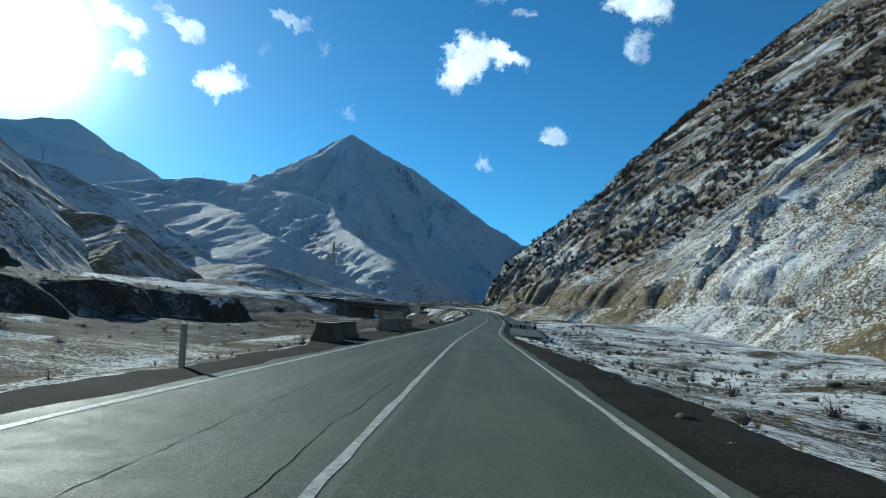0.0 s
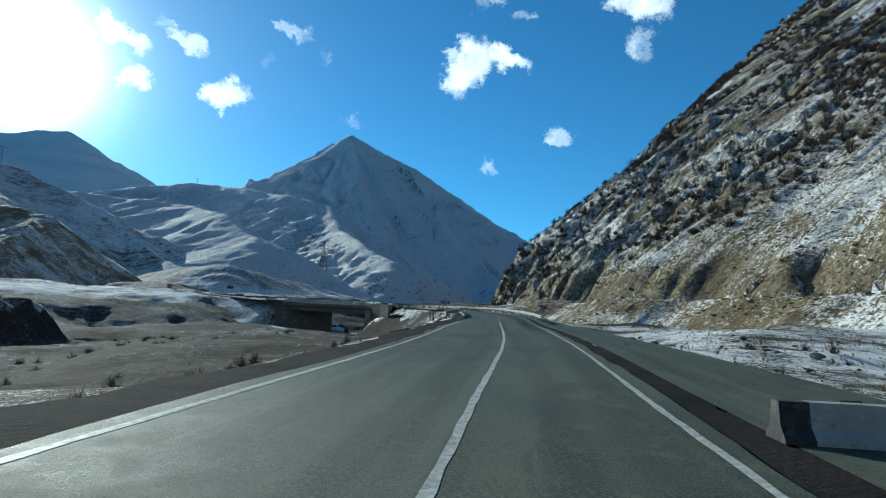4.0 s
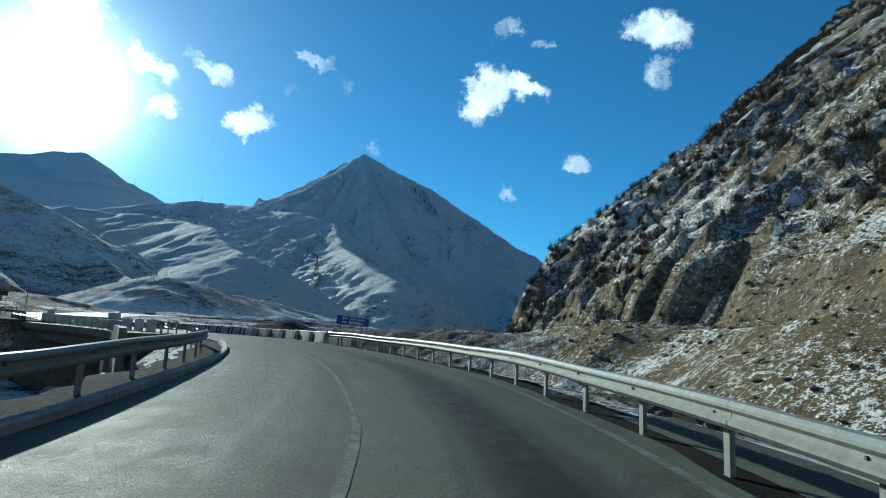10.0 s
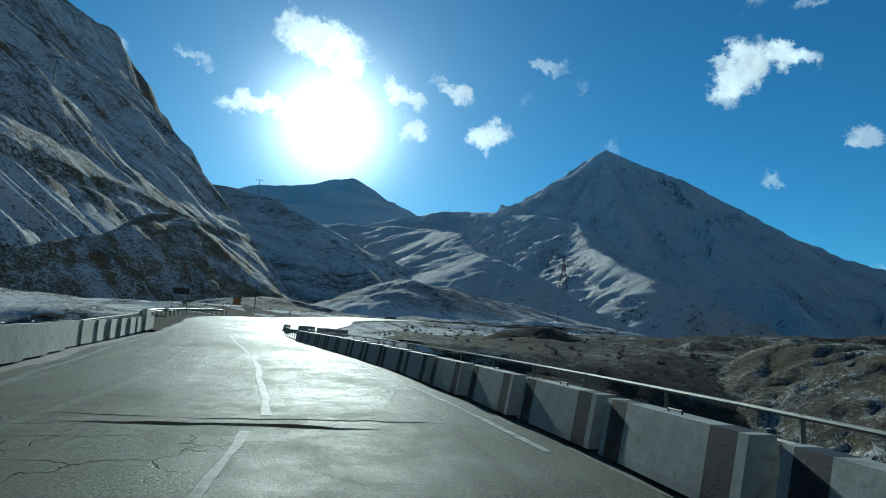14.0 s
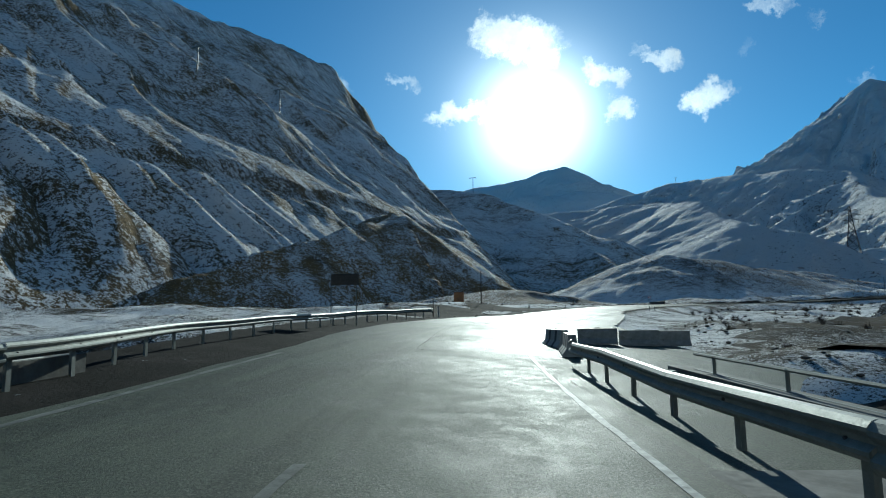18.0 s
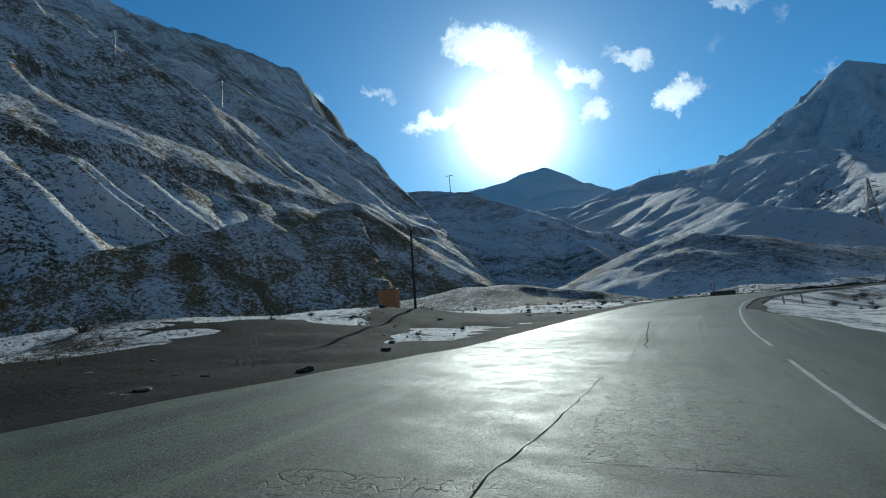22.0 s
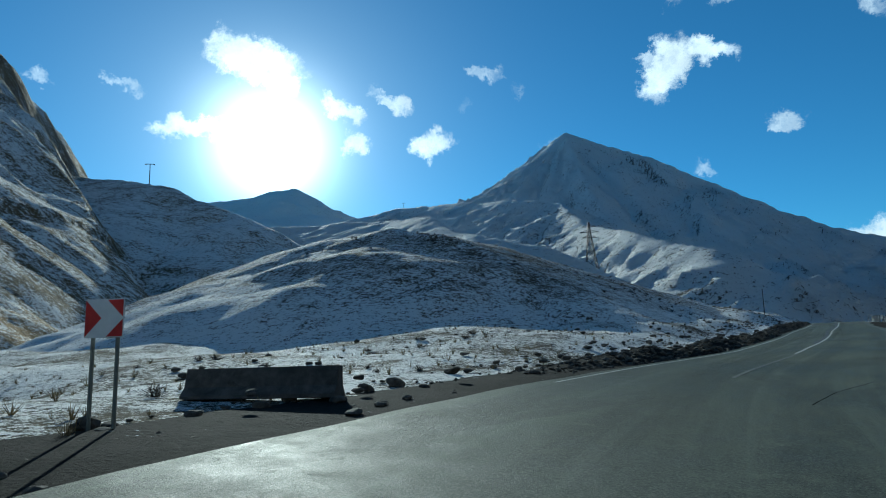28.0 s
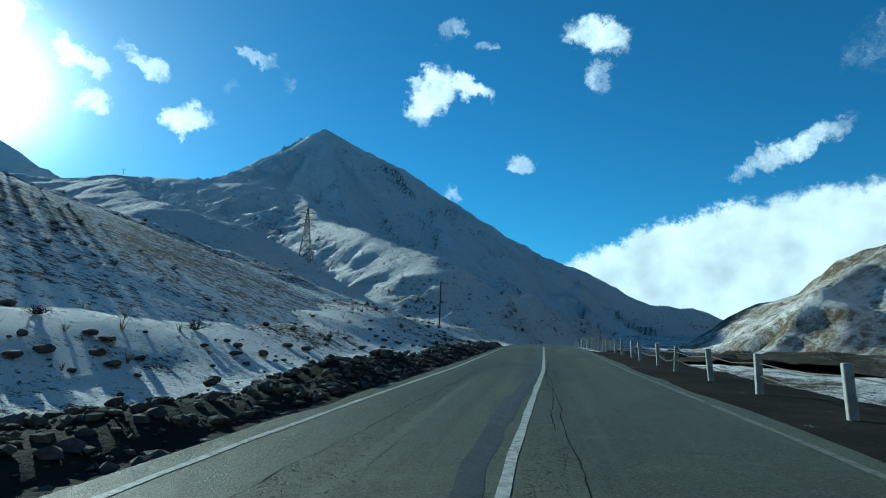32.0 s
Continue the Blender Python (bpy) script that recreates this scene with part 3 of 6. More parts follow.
RIGHT_PROFILE = ([-60, 0, 60, 130, 170, 195, 205, 235, 262, 300, 340, 380, 430, 470, 560],
                 [-0.8, -0.8, -1.0, -0.8, -1.2, -4.0, -7.0, -7.0, -0.8, -0.6, -1.0, -1.6, -2.0, -3.0, -4.0])


def ground_height(x, y, s, o, z):
    """The valley floor: embankments beside the road, the river bed, banks and rough turf."""
    le, ri = left_edge(s), right_edge(s)
    out_l, out_r = np.maximum(0, le - 0.9 - o), np.maximum(0, o - ri - 0.9)
    drop_l, drop_r = np.interp(s, *LEFT_PROFILE), np.interp(s, *RIGHT_PROFILE)
    bed = np.interp(s, [-60, 195, 204, 237, 246, 600], [0, 0, 1, 1, 0, 0])
    slope = np.where(bed > 0.5, 2.0, 9.0)
    h = z - 0.10 - bank(s) * np.clip(o, -14, 10) + drop_l * smoothstep(out_l, 0, slope) + drop_r * smoothstep(out_r, 0, slope)
    h = h - 6.6 * bed * smoothstep(6.5 - np.abs(o + 2), 0, 0.5)
    off = out_l + out_r
    rough = smoothstep(off, 0.5, 14)
    h = h + rough * (fbm(x / 11, y / 11, 4, 3) * 0.55 + fbm(x / 34, y / 34, 3, 8) * 0.9) + smoothstep(off, 0.1, 2) * fbm(x / 2.2, y / 2.2, 3, 4) * 0.07
    # river terraces on the left: two scarps that face the road
    reach = smoothstep(s, -60, 30) * (1 - smoothstep(s, 200, 245))
    edge = out_l + fbm(x / 30, y / 30, 3, 27) * 9
    h = h + reach * (6.0 * smoothstep(edge, 62, 69) + 5.0 * smoothstep(edge, 98, 108) - 1.6 * smoothstep(edge, 14, 30))
    # left floor lifts towards the mountain, the far valley rises
    h = h + 0.035 * np.maximum(0, out_l - 45) + 0.02 * np.maximum(0, out_r - 60)
    # the rough bank beside the road at the end of the way
    verge = smoothstep(s, 372, 396) * smoothstep(out_l, 2.5, 6.5) * (1 - smoothstep(out_l, 16, 40) * 0.2)
    h = h + verge * (0.25 + 0.05 * np.minimum(out_l, 14))
    return h


def grid_mesh(name, xs, ys, heights, material, keep=None, smooth=True):
    """A sheet over a grid of x and y, with quads only where keep is true."""
    nx, ny = len(xs), len(ys)
    X, Y = np.meshgrid(xs, ys, indexing="ij")
    co = np.stack([X.ravel(), Y.ravel(), heights.ravel()], -1)
    idx = np.arange(nx * ny).reshape(nx, ny)
    quads = np.stack([idx[:-1, :-1], idx[1:, :-1], idx[1:, 1:], idx[:-1, 1:]], -1).reshape(-1, 4)
    if keep is not None:
        k = keep.ravel()
        quads = quads[k[quads].any(1)]
        used = np.unique(quads)
        remap = np.zeros(nx * ny, int)
        remap[used] = np.arange(len(used))
        co, quads = co[used], remap[quads]
    return sheet(name, co, quads, material, smooth)


def sheet(name, co, quads, material, smooth=True, uv=None):
    mesh = bpy.data.meshes.new(name)
    mesh.vertices.add(len(co))
    mesh.vertices.foreach_set("co", np.asarray(co, np.float32).ravel())
    mesh.loops.add(quads.size)
    mesh.loops.foreach_set("vertex_index", quads.ravel().astype(np.int32))
    mesh.polygons.add(len(quads))
    mesh.polygons.foreach_set("loop_start", np.arange(0, quads.size, quads.shape[1], dtype=np.int32))
    mesh.polygons.foreach_set("use_smooth", np.full(len(quads), smooth))
    if uv is not None:
        mesh.uv_layers.new(name="road").data.foreach_set("uv", np.asarray(uv, np.float32)[quads.ravel()].ravel())
    mesh.materials.append(material)
    mesh.update(calc_edges=True)
    return new(name, mesh)


def spaced(lo, fine_lo, fine_hi, hi, step, grow=1.12):
    """Coordinates with a fine even middle that widen outwards."""
    mid = list(np.arange(fine_lo, fine_hi, step))
    d, v = step, mid[-1]
    up = []
    while v < hi:
        d *= grow
        v += d
        up.append(v)
    d, v, down = step, mid[0], []
    while v > lo:
        d *= grow
        v -= d
        down.append(v)
    return np.array(down[::-1] + mid + up)


def knoll_height(x, y):
    """A grassy buttress: a sharp snowy rib towards the road, a rounded shoulder beside it and a rough brown face."""
    h = smooth_max(crest_height(x, y, KNOLL_CREST, 0.72, 0.55), crest_height(x, y, KNOLL_SHOULDER, 0.66, 0.45), 4)
    ribs = ridged((0.9 * y - 0.45 * x) / 17 + fbm(x / 40, y / 40, 2, 44) * 0.6, (x + y) / 80, 3, 43)
    return h + ribs * 0.9 + fbm(x / 24, y / 24, 4, 41) * 1.1 + fbm(x / 4, y / 4, 3, 45) * 0.22 + smoothstep(h, 34, 12) * (ridged(x / 11, y / 11, 3, 47) * 0.9)


def hill_height(x, y):
    h = smooth_max(crest_height(x, y, HILL_CREST, 0.33, 0.40), crest_height(x, y, HILL_BACK, 0.3, 0.32), 4)
    h = smooth_max(h, crest_height(x, y, MOUND, 0.24, 0.24), 3)
    h = h - 0.6 + fbm(x / 25, y / 25, 4, 51) * 0.9 + fbm(x / 6, y / 6, 4, 53) * 0.28
    s, o, z = nearest(x, y)
    foot = z - 0.5 - bank(s) * np.clip(o, -14, 10) + 0.41 * np.maximum(0, left_edge(s) - 3.4 - o)
    return np.minimum(h, np.where(o < 0, foot, z - 5))


gx, gy = spaced(-4300, -185, 75, 4300, 1.3), spaced(-1500, -25, 505, 4400, 1.3)
GX, GY = np.meshgrid(gx, gy, indexing="ij")
gs, go, gz = nearest(GX.ravel(), GY.ravel())
gh = ground_height(GX.ravel(), GY.ravel(), gs, go, gz)
far = np.hypot(GX.ravel() + 40, GY.ravel() - 200)
gh = gh + smoothstep(far, 600, 2500) * 30
gh = np.where(go > 12, smooth_max(gh, cliff_height(GX.ravel(), GY.ravel(), False) - 10.0, 6), gh)
ground = grid_mesh("ground", gx, gy, gh.reshape(GX.shape), GROUND)
tagged(ground, "snow-dusted brown valley floor of turf and gravel", "ground", kind="structure")


def ground_at(x, y):
    i = int(np.clip(np.searchsorted(gx, x) - 1, 0, len(gx) - 2))
    j = int(np.clip(np.searchsorted(gy, y) - 1, 0, len(gy) - 2))
    u, v = (x - gx[i]) / (gx[i + 1] - gx[i]), (y - gy[j]) / (gy[j + 1] - gy[j])
    h = gh.reshape(GX.shape)
    return float((h[i, j] * (1 - u) + h[i + 1, j] * u) * (1 - v) + (h[i, j + 1] * (1 - u) + h[i + 1, j + 1] * u) * v)


def mountain(name, xs, ys, height, material, label, sink=4.0, floor=None):
    X, Y = np.meshgrid(xs, ys, indexing="ij")
    h = height(X.ravel(), Y.ravel()).reshape(X.shape)
    if floor is None:
        s, o, z = nearest(X.ravel(), Y.ravel())
        floor = ground_height(X.ravel(), Y.ravel(), s, o, z).reshape(X.shape)
    ob = grid_mesh(name, xs, ys, np.maximum(h, floor - sink), material, keep=h > floor - sink + 0.1)
    return tagged(ob, label, "mountain", kind="structure")


mountain("cliff_slope", np.r_[np.arange(-14, 130, 0.85), np.arange(130, 420, 3.0)], np.r_[np.arange(-160, 20, 3.0), np.arange(20, 420, 0.9), np.arange(420, 780, 3.5)],
         cliff_height, CLIFF, "steep rocky mountainside with dry grass and patchy snow", sink=6)
SPUR_CREST = [(-8, 283, 4.6), (-2, 277, 5.6), (6, 270, 6.2), (18, 258, 6.8), (32, 240, 7.4)]
SPUR = slope_material("stony_spur", 7.0, 0.27, grass=(0.105, 0.088, 0.048), rock=(0.085, 0.074, 0.058), steep=0.78, rockiness=0.7, patch=0.8, brush=0.3, speckle=1.2)


def spur_height(x, y):
    """The stony nose of the bench, with a flat snowy top."""
    h = crest_height(x, y, SPUR_CREST, 0.50, 0.48) + 1.6
    top = 5.3 + 0.03 * x + 0.25 * fbm(x / 5, y / 5, 2, 83)
    return np.minimum(h, top) + fbm(x / 9, y / 9, 3, 81) * 0.5 + ridged(x / 2.6, y / 2.6, 3, 82) * 0.35


mountain("stony_spur", np.arange(-32, 46, 0.7), np.arange(222, 308, 0.7), spur_height, SPUR, "stony brown spur with snow on its flat top", sink=1.5)
mountain("brown_knoll", np.arange(-310, -110, 1.4), np.arange(215, 440, 1.4), knoll_height, KNOLL, "brown grassy knoll dusted with snow")
mountain("roadside_hill", np.arange(-290, -70, 1.2), np.arange(285, 620, 1.2), hill_height, HILL, "rounded hill with scrub and thin snow beside the road")

LEFT_TOP_X, LEFT_TOP_Y = [-1500, -1032, -662, -500, -400, -300, -200], [895, 752, 630, 570, 530, 488, 450]
LEFT_SPUR = [(-700, 700, 190), (-600, 690, 172), (-521, 669, 150), (-408, 652, 107), (-346, 625, 71), (-272, 567, 41), (-205, 505, 18)]


def left_mountain(x, y):
    """A steep face beyond the knoll, cut off along its crest, with a long spur that runs down from it."""
    face = np.minimum(-0.70 * x - 0.285 * y - 34, -0.66 * x - 72)
    face = face + 42 * smoothstep(-x, 790, 900) + 30 * smoothstep(-x, 850, 950) - 8 * smoothstep(-x, 500, 700)
    face = np.where(face > 420, 420 + 0.5 * (face - 420), face)
    beyond = y - np.interp(x, LEFT_TOP_X, LEFT_TOP_Y) + fbm(x / 60, y / 60, 4, 67) * 10
    face = face - 0.9 * np.maximum(0, beyond)
    plain = face + fbm(x / 45, y / 45, 3, 69) * 3
    across, down = 0.97 * y - 0.25 * x + fbm(x / 50, y / 50, 3, 60) * 9, 0.97 * x + 0.25 * y
    # rounded ribs with sharp gullies between them, below the old track
    low = smoothstep(plain, 6, 22) * (1 - smoothstep(plain, 52, 62)) * (0.25 + 0.75 * (1 - smoothstep(y, 285, 330)))
    ribs = np.abs(np.sin(np.pi * across / 27)) ** 0.75 + 0.35 * np.abs(np.sin(np.pi * across / 9.5 + down / 30)) ** 0.8
    face = face + low * (ribs - 0.75) * 6.5
    high = smoothstep(plain, 66, 120)
    face = face + high * (ridged(across / 62, down / 240, 4, 61) * 7 + ridged(across / 20, down / 110, 3, 62) * 2.4 - 3) + smoothstep(plain, 10, 60) * fbm(x / 40, y / 40, 5, 63) * 2.4
    # two old tracks cut into the slope
    for level, lean, cut in ((63, 0.0, 1.7), (125, 0.3, 1.3)):
        v = plain - lean * (y - 300)
        face = face + cut * (smoothstep(v, level, level + 1.2) - smoothstep(v, level + 1.6, level + 26)) - cut * 0.8 * (smoothstep(v, level - 8, level - 2.2) - smoothstep(v, level - 1.6, level + 0.2))
    spur = eroded(x, y, LEFT_SPUR, 0.5, 0.52, 24, 3.5, 66) + fbm(x / 60, y / 60, 5, 65) * 2.5
    return smooth_max(face, spur, 8)


mountain("left_mountain", np.r_[np.arange(-1500, -560, 9.0), np.arange(-560, -330, 2.6), np.arange(-330, -90, 1.5)], np.r_[np.arange(-300, 150, 6.0), np.arange(150, 420, 1.6), np.arange(420, 720, 2.8), np.arange(720, 1000, 7.0)], left_mountain, LEFTSLOPE, "large mountainside with brown grass and thin snow")

CENTRE_CREST = [(-700, 1010, 190), (-620, 990, 178), (-520, 960, 166), (-435, 925, 153), (-330, 800, 117), (-234, 677, 79), (-180, 638, 55), (-134, 605, 33)]
MIDDLE_CREST = [(-1000, 1350, 240), (-860, 1400, 272), (-691, 1403, 296), (-641, 1401, 289), (-460, 1265, 247), (-360, 1185, 219), (-281, 1125, 195), (-215, 960, 128), (-150, 815, 88), (-98, 735, 66), (-66, 704, 26)]
MIDDLE_RIB = [(-281, 1125, 195), (-300, 1020, 130), (-290, 940, 85), (-270, 860, 50)]
PEAK_RIDGES = [
    [(-1000, 1880, 200), (-677, 1880, 355), (-535, 1885, 468), (-429, 1890, 574), (-340, 1880, 524), (-273, 1870, 487), (-80, 1840, 376), (135, 1800, 235), (322, 1800, 160), (547, 1800, 102), (900, 1800, 50)],
    [(-429, 1890, 574), (-350, 1650, 400), (-290, 1451, 290), (-190, 1150, 140), (-60, 900, 40)],
    [(-80, 1840, 340), (-40, 1600, 190), (40, 1250, 60)],
    [(-429, 1890, 560), (-490, 1800, 405), (-560, 1690, 265), (-620, 1600, 170)],
]


def centre_ridge(x, y):
    h = eroded(x, y, CENTRE_CREST, 0.5, 0.46, 30, 3.5, 73)
    return h + fbm(x / 80, y / 80, 5, 71) * 4


def middle_ridge(x, y):
    h = eroded(x, y, MIDDLE_CREST, 0.6, 0.56, 17, 7, 77)
    return np.maximum(h, eroded(x, y, MIDDLE_RIB, 0.6, 0.7, 14, 6, 78)) + fbm(x / 120, y / 120, 5, 75) * 4


def peak_height(x, y):
    h = np.full(x.shape, -1e4)
    for k, (ridge, slope) in enumerate(zip(PEAK_RIDGES, (0.72, 0.8, 0.82, 0.95))):
        h = np.maximum(h, eroded(x, y, ridge, 0.82, slope, 30, 12, 87 + k))
    top = np.hypot(x + 429, y - 1890)
    calm = 0.25 + 0.75 * smoothstep(top, 30, 400)
    rays = np.arctan2(y - 1890, x + 429)
    flute = (ridged(rays * 9.0, top / 420, 4, 83, 0.6) - 1.1) * 9 * smoothstep(top, 20, 260)
    return h + calm * (fbm(x / 130, y / 130, 6, 81) * 8) + flute + ridged(x / 28, y / 60, 3, 85) * 1.6 - 4


FAR_CREST = [(-2900, 2000, 520), (-2300, 2300, 700), (-1906, 2582, 775), (-1650, 2760, 600), (-1300, 2950, 330)]


def far_peak(x, y):
    return eroded(x, y, FAR_CREST, 0.55, 0.55, 110, 22, 93) + fbm(x / 260, y / 260, 5, 91) * 18


# added, never in view: sunlit snow that bounces light onto the shaded slopes ahead
BEHIND_CREST = [(-3200, -500, 700), (-2000, -1500, 820), (-600, -1900, 760), (500, -1800, 700), (1600, -1500, 800), (3000, -600, 760)]
mountain("bounce_mountains", np.arange(-3900, 3900, 60.0), np.arange(-2600, 900, 60.0), lambda x, y: eroded(x, y, BEHIND_CREST, 0.55, 0.55, 160, 40, 97) + fbm(x / 300, y / 300, 5, 98) * 30,
         PEAKSNOW, "unseen snowy mountains added behind the camera to bounce sunlight", floor=np.full((130, 59), -4.0))
RIGHT_FAR = [(120, 780, 20), (195, 826, 66), (280, 860, 110), (420, 900, 170)]
mountain("centre_ridge", np.arange(-820, 0, 4.0), np.arange(500, 1200, 4.0), centre_ridge, FARSNOW, "snow-covered ridge with brown grass showing")
mountain("middle_ridge", np.arange(-1250, 60, 5.5), np.r_[np.arange(600, 1550, 5.5), np.arange(1550, 1850, 15.0)], middle_ridge, FARSNOW, "snowy ridge with eroded pale gullies")
mountain("snow_peak", np.r_[np.arange(-1500, -900, 14.0), np.arange(-900, 360, 6.5), np.arange(360, 1250, 14.0)], np.r_[np.arange(760, 1960, 6.5), np.arange(1960, 2700, 30.0)], peak_height, PEAKSNOW, "pointed snow-covered mountain peak")
mountain("far_peak", np.arange(-3400, -700, 26.0), np.arange(1500, 3600, 26.0), far_peak, FARSNOW, "distant snowy mountain under the sun")
mountain("far_right_hill", np.arange(60, 560, 5.0), np.arange(680, 1100, 5.0), lambda x, y: crest_height(x, y, RIGHT_FAR, 0.55, 0.6) + fbm(x / 40, y / 40, 5, 95) * 5, CLIFF, "rocky hill with snow and brown grass")

# ---------------------------------------------------------------- road


def strip(name, s0, s1, lo, hi, dz, material, step=0.8, cols=2, crown=0.0):
    """A band of surface along the road between two offsets, given as functions of the station."""
    ss = np.arange(s0, s1 + 1e-6, step)
    rows = [on_road(ss, lo(ss) + (hi(ss) - lo(ss)) * c / (cols - 1), dz + crown * math.sin(math.pi * c / (cols - 1))) for c in range(cols)]
    co = np.stack(rows, 1).reshape(-1, 3)
    i = np.arange(len(ss) - 1)[:, None] * cols + np.arange(cols - 1)[None]
    quads = np.stack([i, i + 1, i + cols + 1, i + cols], -1).reshape(-1, 4)
    uv = np.stack([np.stack([lo(ss) + (hi(ss) - lo(ss)) * c / (cols - 1), ss], -1) for c in range(cols)], 1).reshape(-1, 2)
    return sheet(name, co, quads, material, True, uv)


road = strip("road", -58, S_END - 2, lambda s: left_edge(s) - 0.35 + 0.1 * value_noise(s / 1.7, s * 0, 7), lambda s: right_edge(s) + 0.35 + 0.1 * value_noise(s / 1.7, s * 0, 9), 0.0, ASPHALT, 0.6, 9, 0.0)
tagged(road, "worn cracked grey asphalt mountain road", "road", kind="structure")


# ---------------------------------------------------------------- mesh helpers


def part(name, bm, material, parent=None, label=""):
    """Links a bmesh as one mesh object, under parent if there is one."""
    mesh = bpy.data.meshes.new(name)
    bm.to_mesh(mesh)
    bm.free()
    for one in material if isinstance(material, (list, tuple)) else (material,):
        mesh.materials.append(one)
    ob = new(name, mesh)
    ob.parent = parent
    if label:
        tagged(ob, label)
    return ob


def shared(name, mesh, m, parent):
    """One more object on a mesh that is there already, at m within its parent."""
    ob = new(name, mesh)
    ob.parent = parent
    ob.matrix_local = m
    return ob


def block(sx, sy, sz, at=(0, 0, 0), bevel=0.01, bm=None, turn=None):
    """A bevelled box; at is the middle of its base."""
    bm = bm or bmesh.new()
    m = Matrix.Translation((at[0], at[1], at[2] + sz / 2)) @ (turn or Matrix()) @ Matrix.Diagonal((sx, sy, sz, 1))
    got = bmesh.ops.create_cube(bm, size=1, matrix=m)
    if bevel:
        edges = list({e for v in got["verts"] for e in v.link_edges})
        bmesh.ops.bevel(bm, geom=edges, offset=bevel, segments=1, affect="EDGES")
    return bm


def tube(points, radius, sides=8, bm=None, taper=None):
    """A round bar through points."""
    bm = bm or bmesh.new()
    pts = [Vector(p) for p in points]
    rings = []
    for k, p in enumerate(pts):
        d = (pts[min(k + 1, len(pts) - 1)] - pts[max(k - 1, 0)]).normalized()
        u = d.orthogonal().normalized() if abs(d.z) > 0.9 else d.cross(Vector((0, 0, 1))).normalized()
        v = d.cross(u)
        r = radius if taper is None else radius + (taper - radius) * k / (len(pts) - 1)
        rings.append([bm.verts.new(p + (u * math.cos(a) + v * math.sin(a)) * r) for a in (2 * math.pi * i / sides for i in range(sides))])
    for a, b in zip(rings[:-1], rings[1:]):
        for i in range(sides):
            bm.faces.new((a[i], a[(i + 1) % sides], b[(i + 1) % sides], b[i]))
    bm.faces.new(rings[0][::-1])
    bm.faces.new(rings[-1])
    return bm


def sweep(profile, stations, side=1.0, bm=None):
    """A closed profile of (o, z) carried along the road at the given (s, o, dz)."""
    bm = bm or bmesh.new()
    rings = []
    for s, o, dz in stations:
        base = on_road(s, o, dz)
        t = Vector((np.interp(s, ALONG, TANGENT[:, 0]), np.interp(s, ALONG, TANGENT[:, 1]), 0)).normalized()
        right = Vector((t.y, -t.x, 0)) * side
        rings.append([bm.verts.new(Vector(base) + right * a + Vector((0, 0, b))) for a, b in profile])
    n = len(profile)
    for a, b in zip(rings[:-1], rings[1:]):
        for i in range(n):
            bm.faces.new((a[i], a[(i + 1) % n], b[(i + 1) % n], b[i]))
    bm.faces.new(rings[0][::-1])
    bm.faces.new(rings[-1])
    bmesh.ops.recalc_face_normals(bm, faces=bm.faces)
    return bm


def thing(name, at, yaw=0.0, label="", category="", group="", tilt=(0, 0)):
    ob = new(name)
    ob.empty_display_size = 0.2
    ob.matrix_world = pose(*at, tilt[0], tilt[1], yaw)
    return tagged(ob, label, category, group)


# ---------------------------------------------------------------- road markings, side road, kerb


def marking(name, s0, s1, offset, width, label, paint=PAINT):
    wear = lambda s, seed: 0.018 * value_noise(s / 0.7, s * 0, seed)
    ob = strip(name, s0, s1, lambda s: offset(s) - width / 2 + wear(s, 3), lambda s: offset(s) + width / 2 + wear(s, 5), 0.006, paint, 0.7, 2)
    return tagged(ob, label, "road marking", kind="structure")


for a, b, paint in ((-58, 126, PAINT), (191, 252, FADED), (381, 470, PAINT)):
    marking("edge_line", a, b, lambda s: left_edge(s) + 0.05, 0.10 if a > 300 else 0.14, "worn white edge line painted on asphalt", paint)
for a, b, paint in ((-58, 120, PAINT), (120.4, 200, FADED), (203, 300, PAINT), (303, 372, PAINT), (372.4, 480, FADED)):
    marking("edge_line", a, b, lambda s: right_edge(s) - 0.05, (0.12 if a < 0 else 0.09) if paint is PAINT else 0.13, "worn white edge line painted on asphalt", paint)
marking("centre_line", -58, 127, middle, 0.12, "worn solid white centre line on asphalt")
marking("centre_line", 127.2, 160, middle, 0.2, "wide faded centre line on asphalt", FADED)
marking("centre_line", 160.4, 203.9, middle, 0.10, "faded, almost worn off centre line on asphalt", FADED)
marking("centre_line", 205, 240, lambda s: np.interp(s, [205, 210, 226, 240], [-1.15, -1.52, -1.58, -1.3]), 0.12, "faded, almost worn off centre line on asphalt", FADED)
marking("centre_line", 384, 397, middle, 0.10, "faded white centre line on asphalt", FADED)
marking("centre_line", 397.3, 478, lambda s: middle(s) - 0.13 * (1 - smoothstep(s, 402, 411)), 0.12, "worn solid white centre line on asphalt")

side_road = strip("side_road", 58, 168, lambda s: right_edge(s) + 1.05 - 0.2 * smoothstep(s, 106, 120), lambda s: np.interp(s, [58, 84, 110, 117, 124, 140, 168], [6.6, 6.9, 6.15, 6.0, 5.1, 4.9, 4.7]) + 0.12 * value_noise(s / 2.0, s * 0, 63), -0.03, ASPHALT, 1.2, 5)
tagged(side_road, "narrow grey asphalt side track beyond the guardrail", "road", kind="structure")
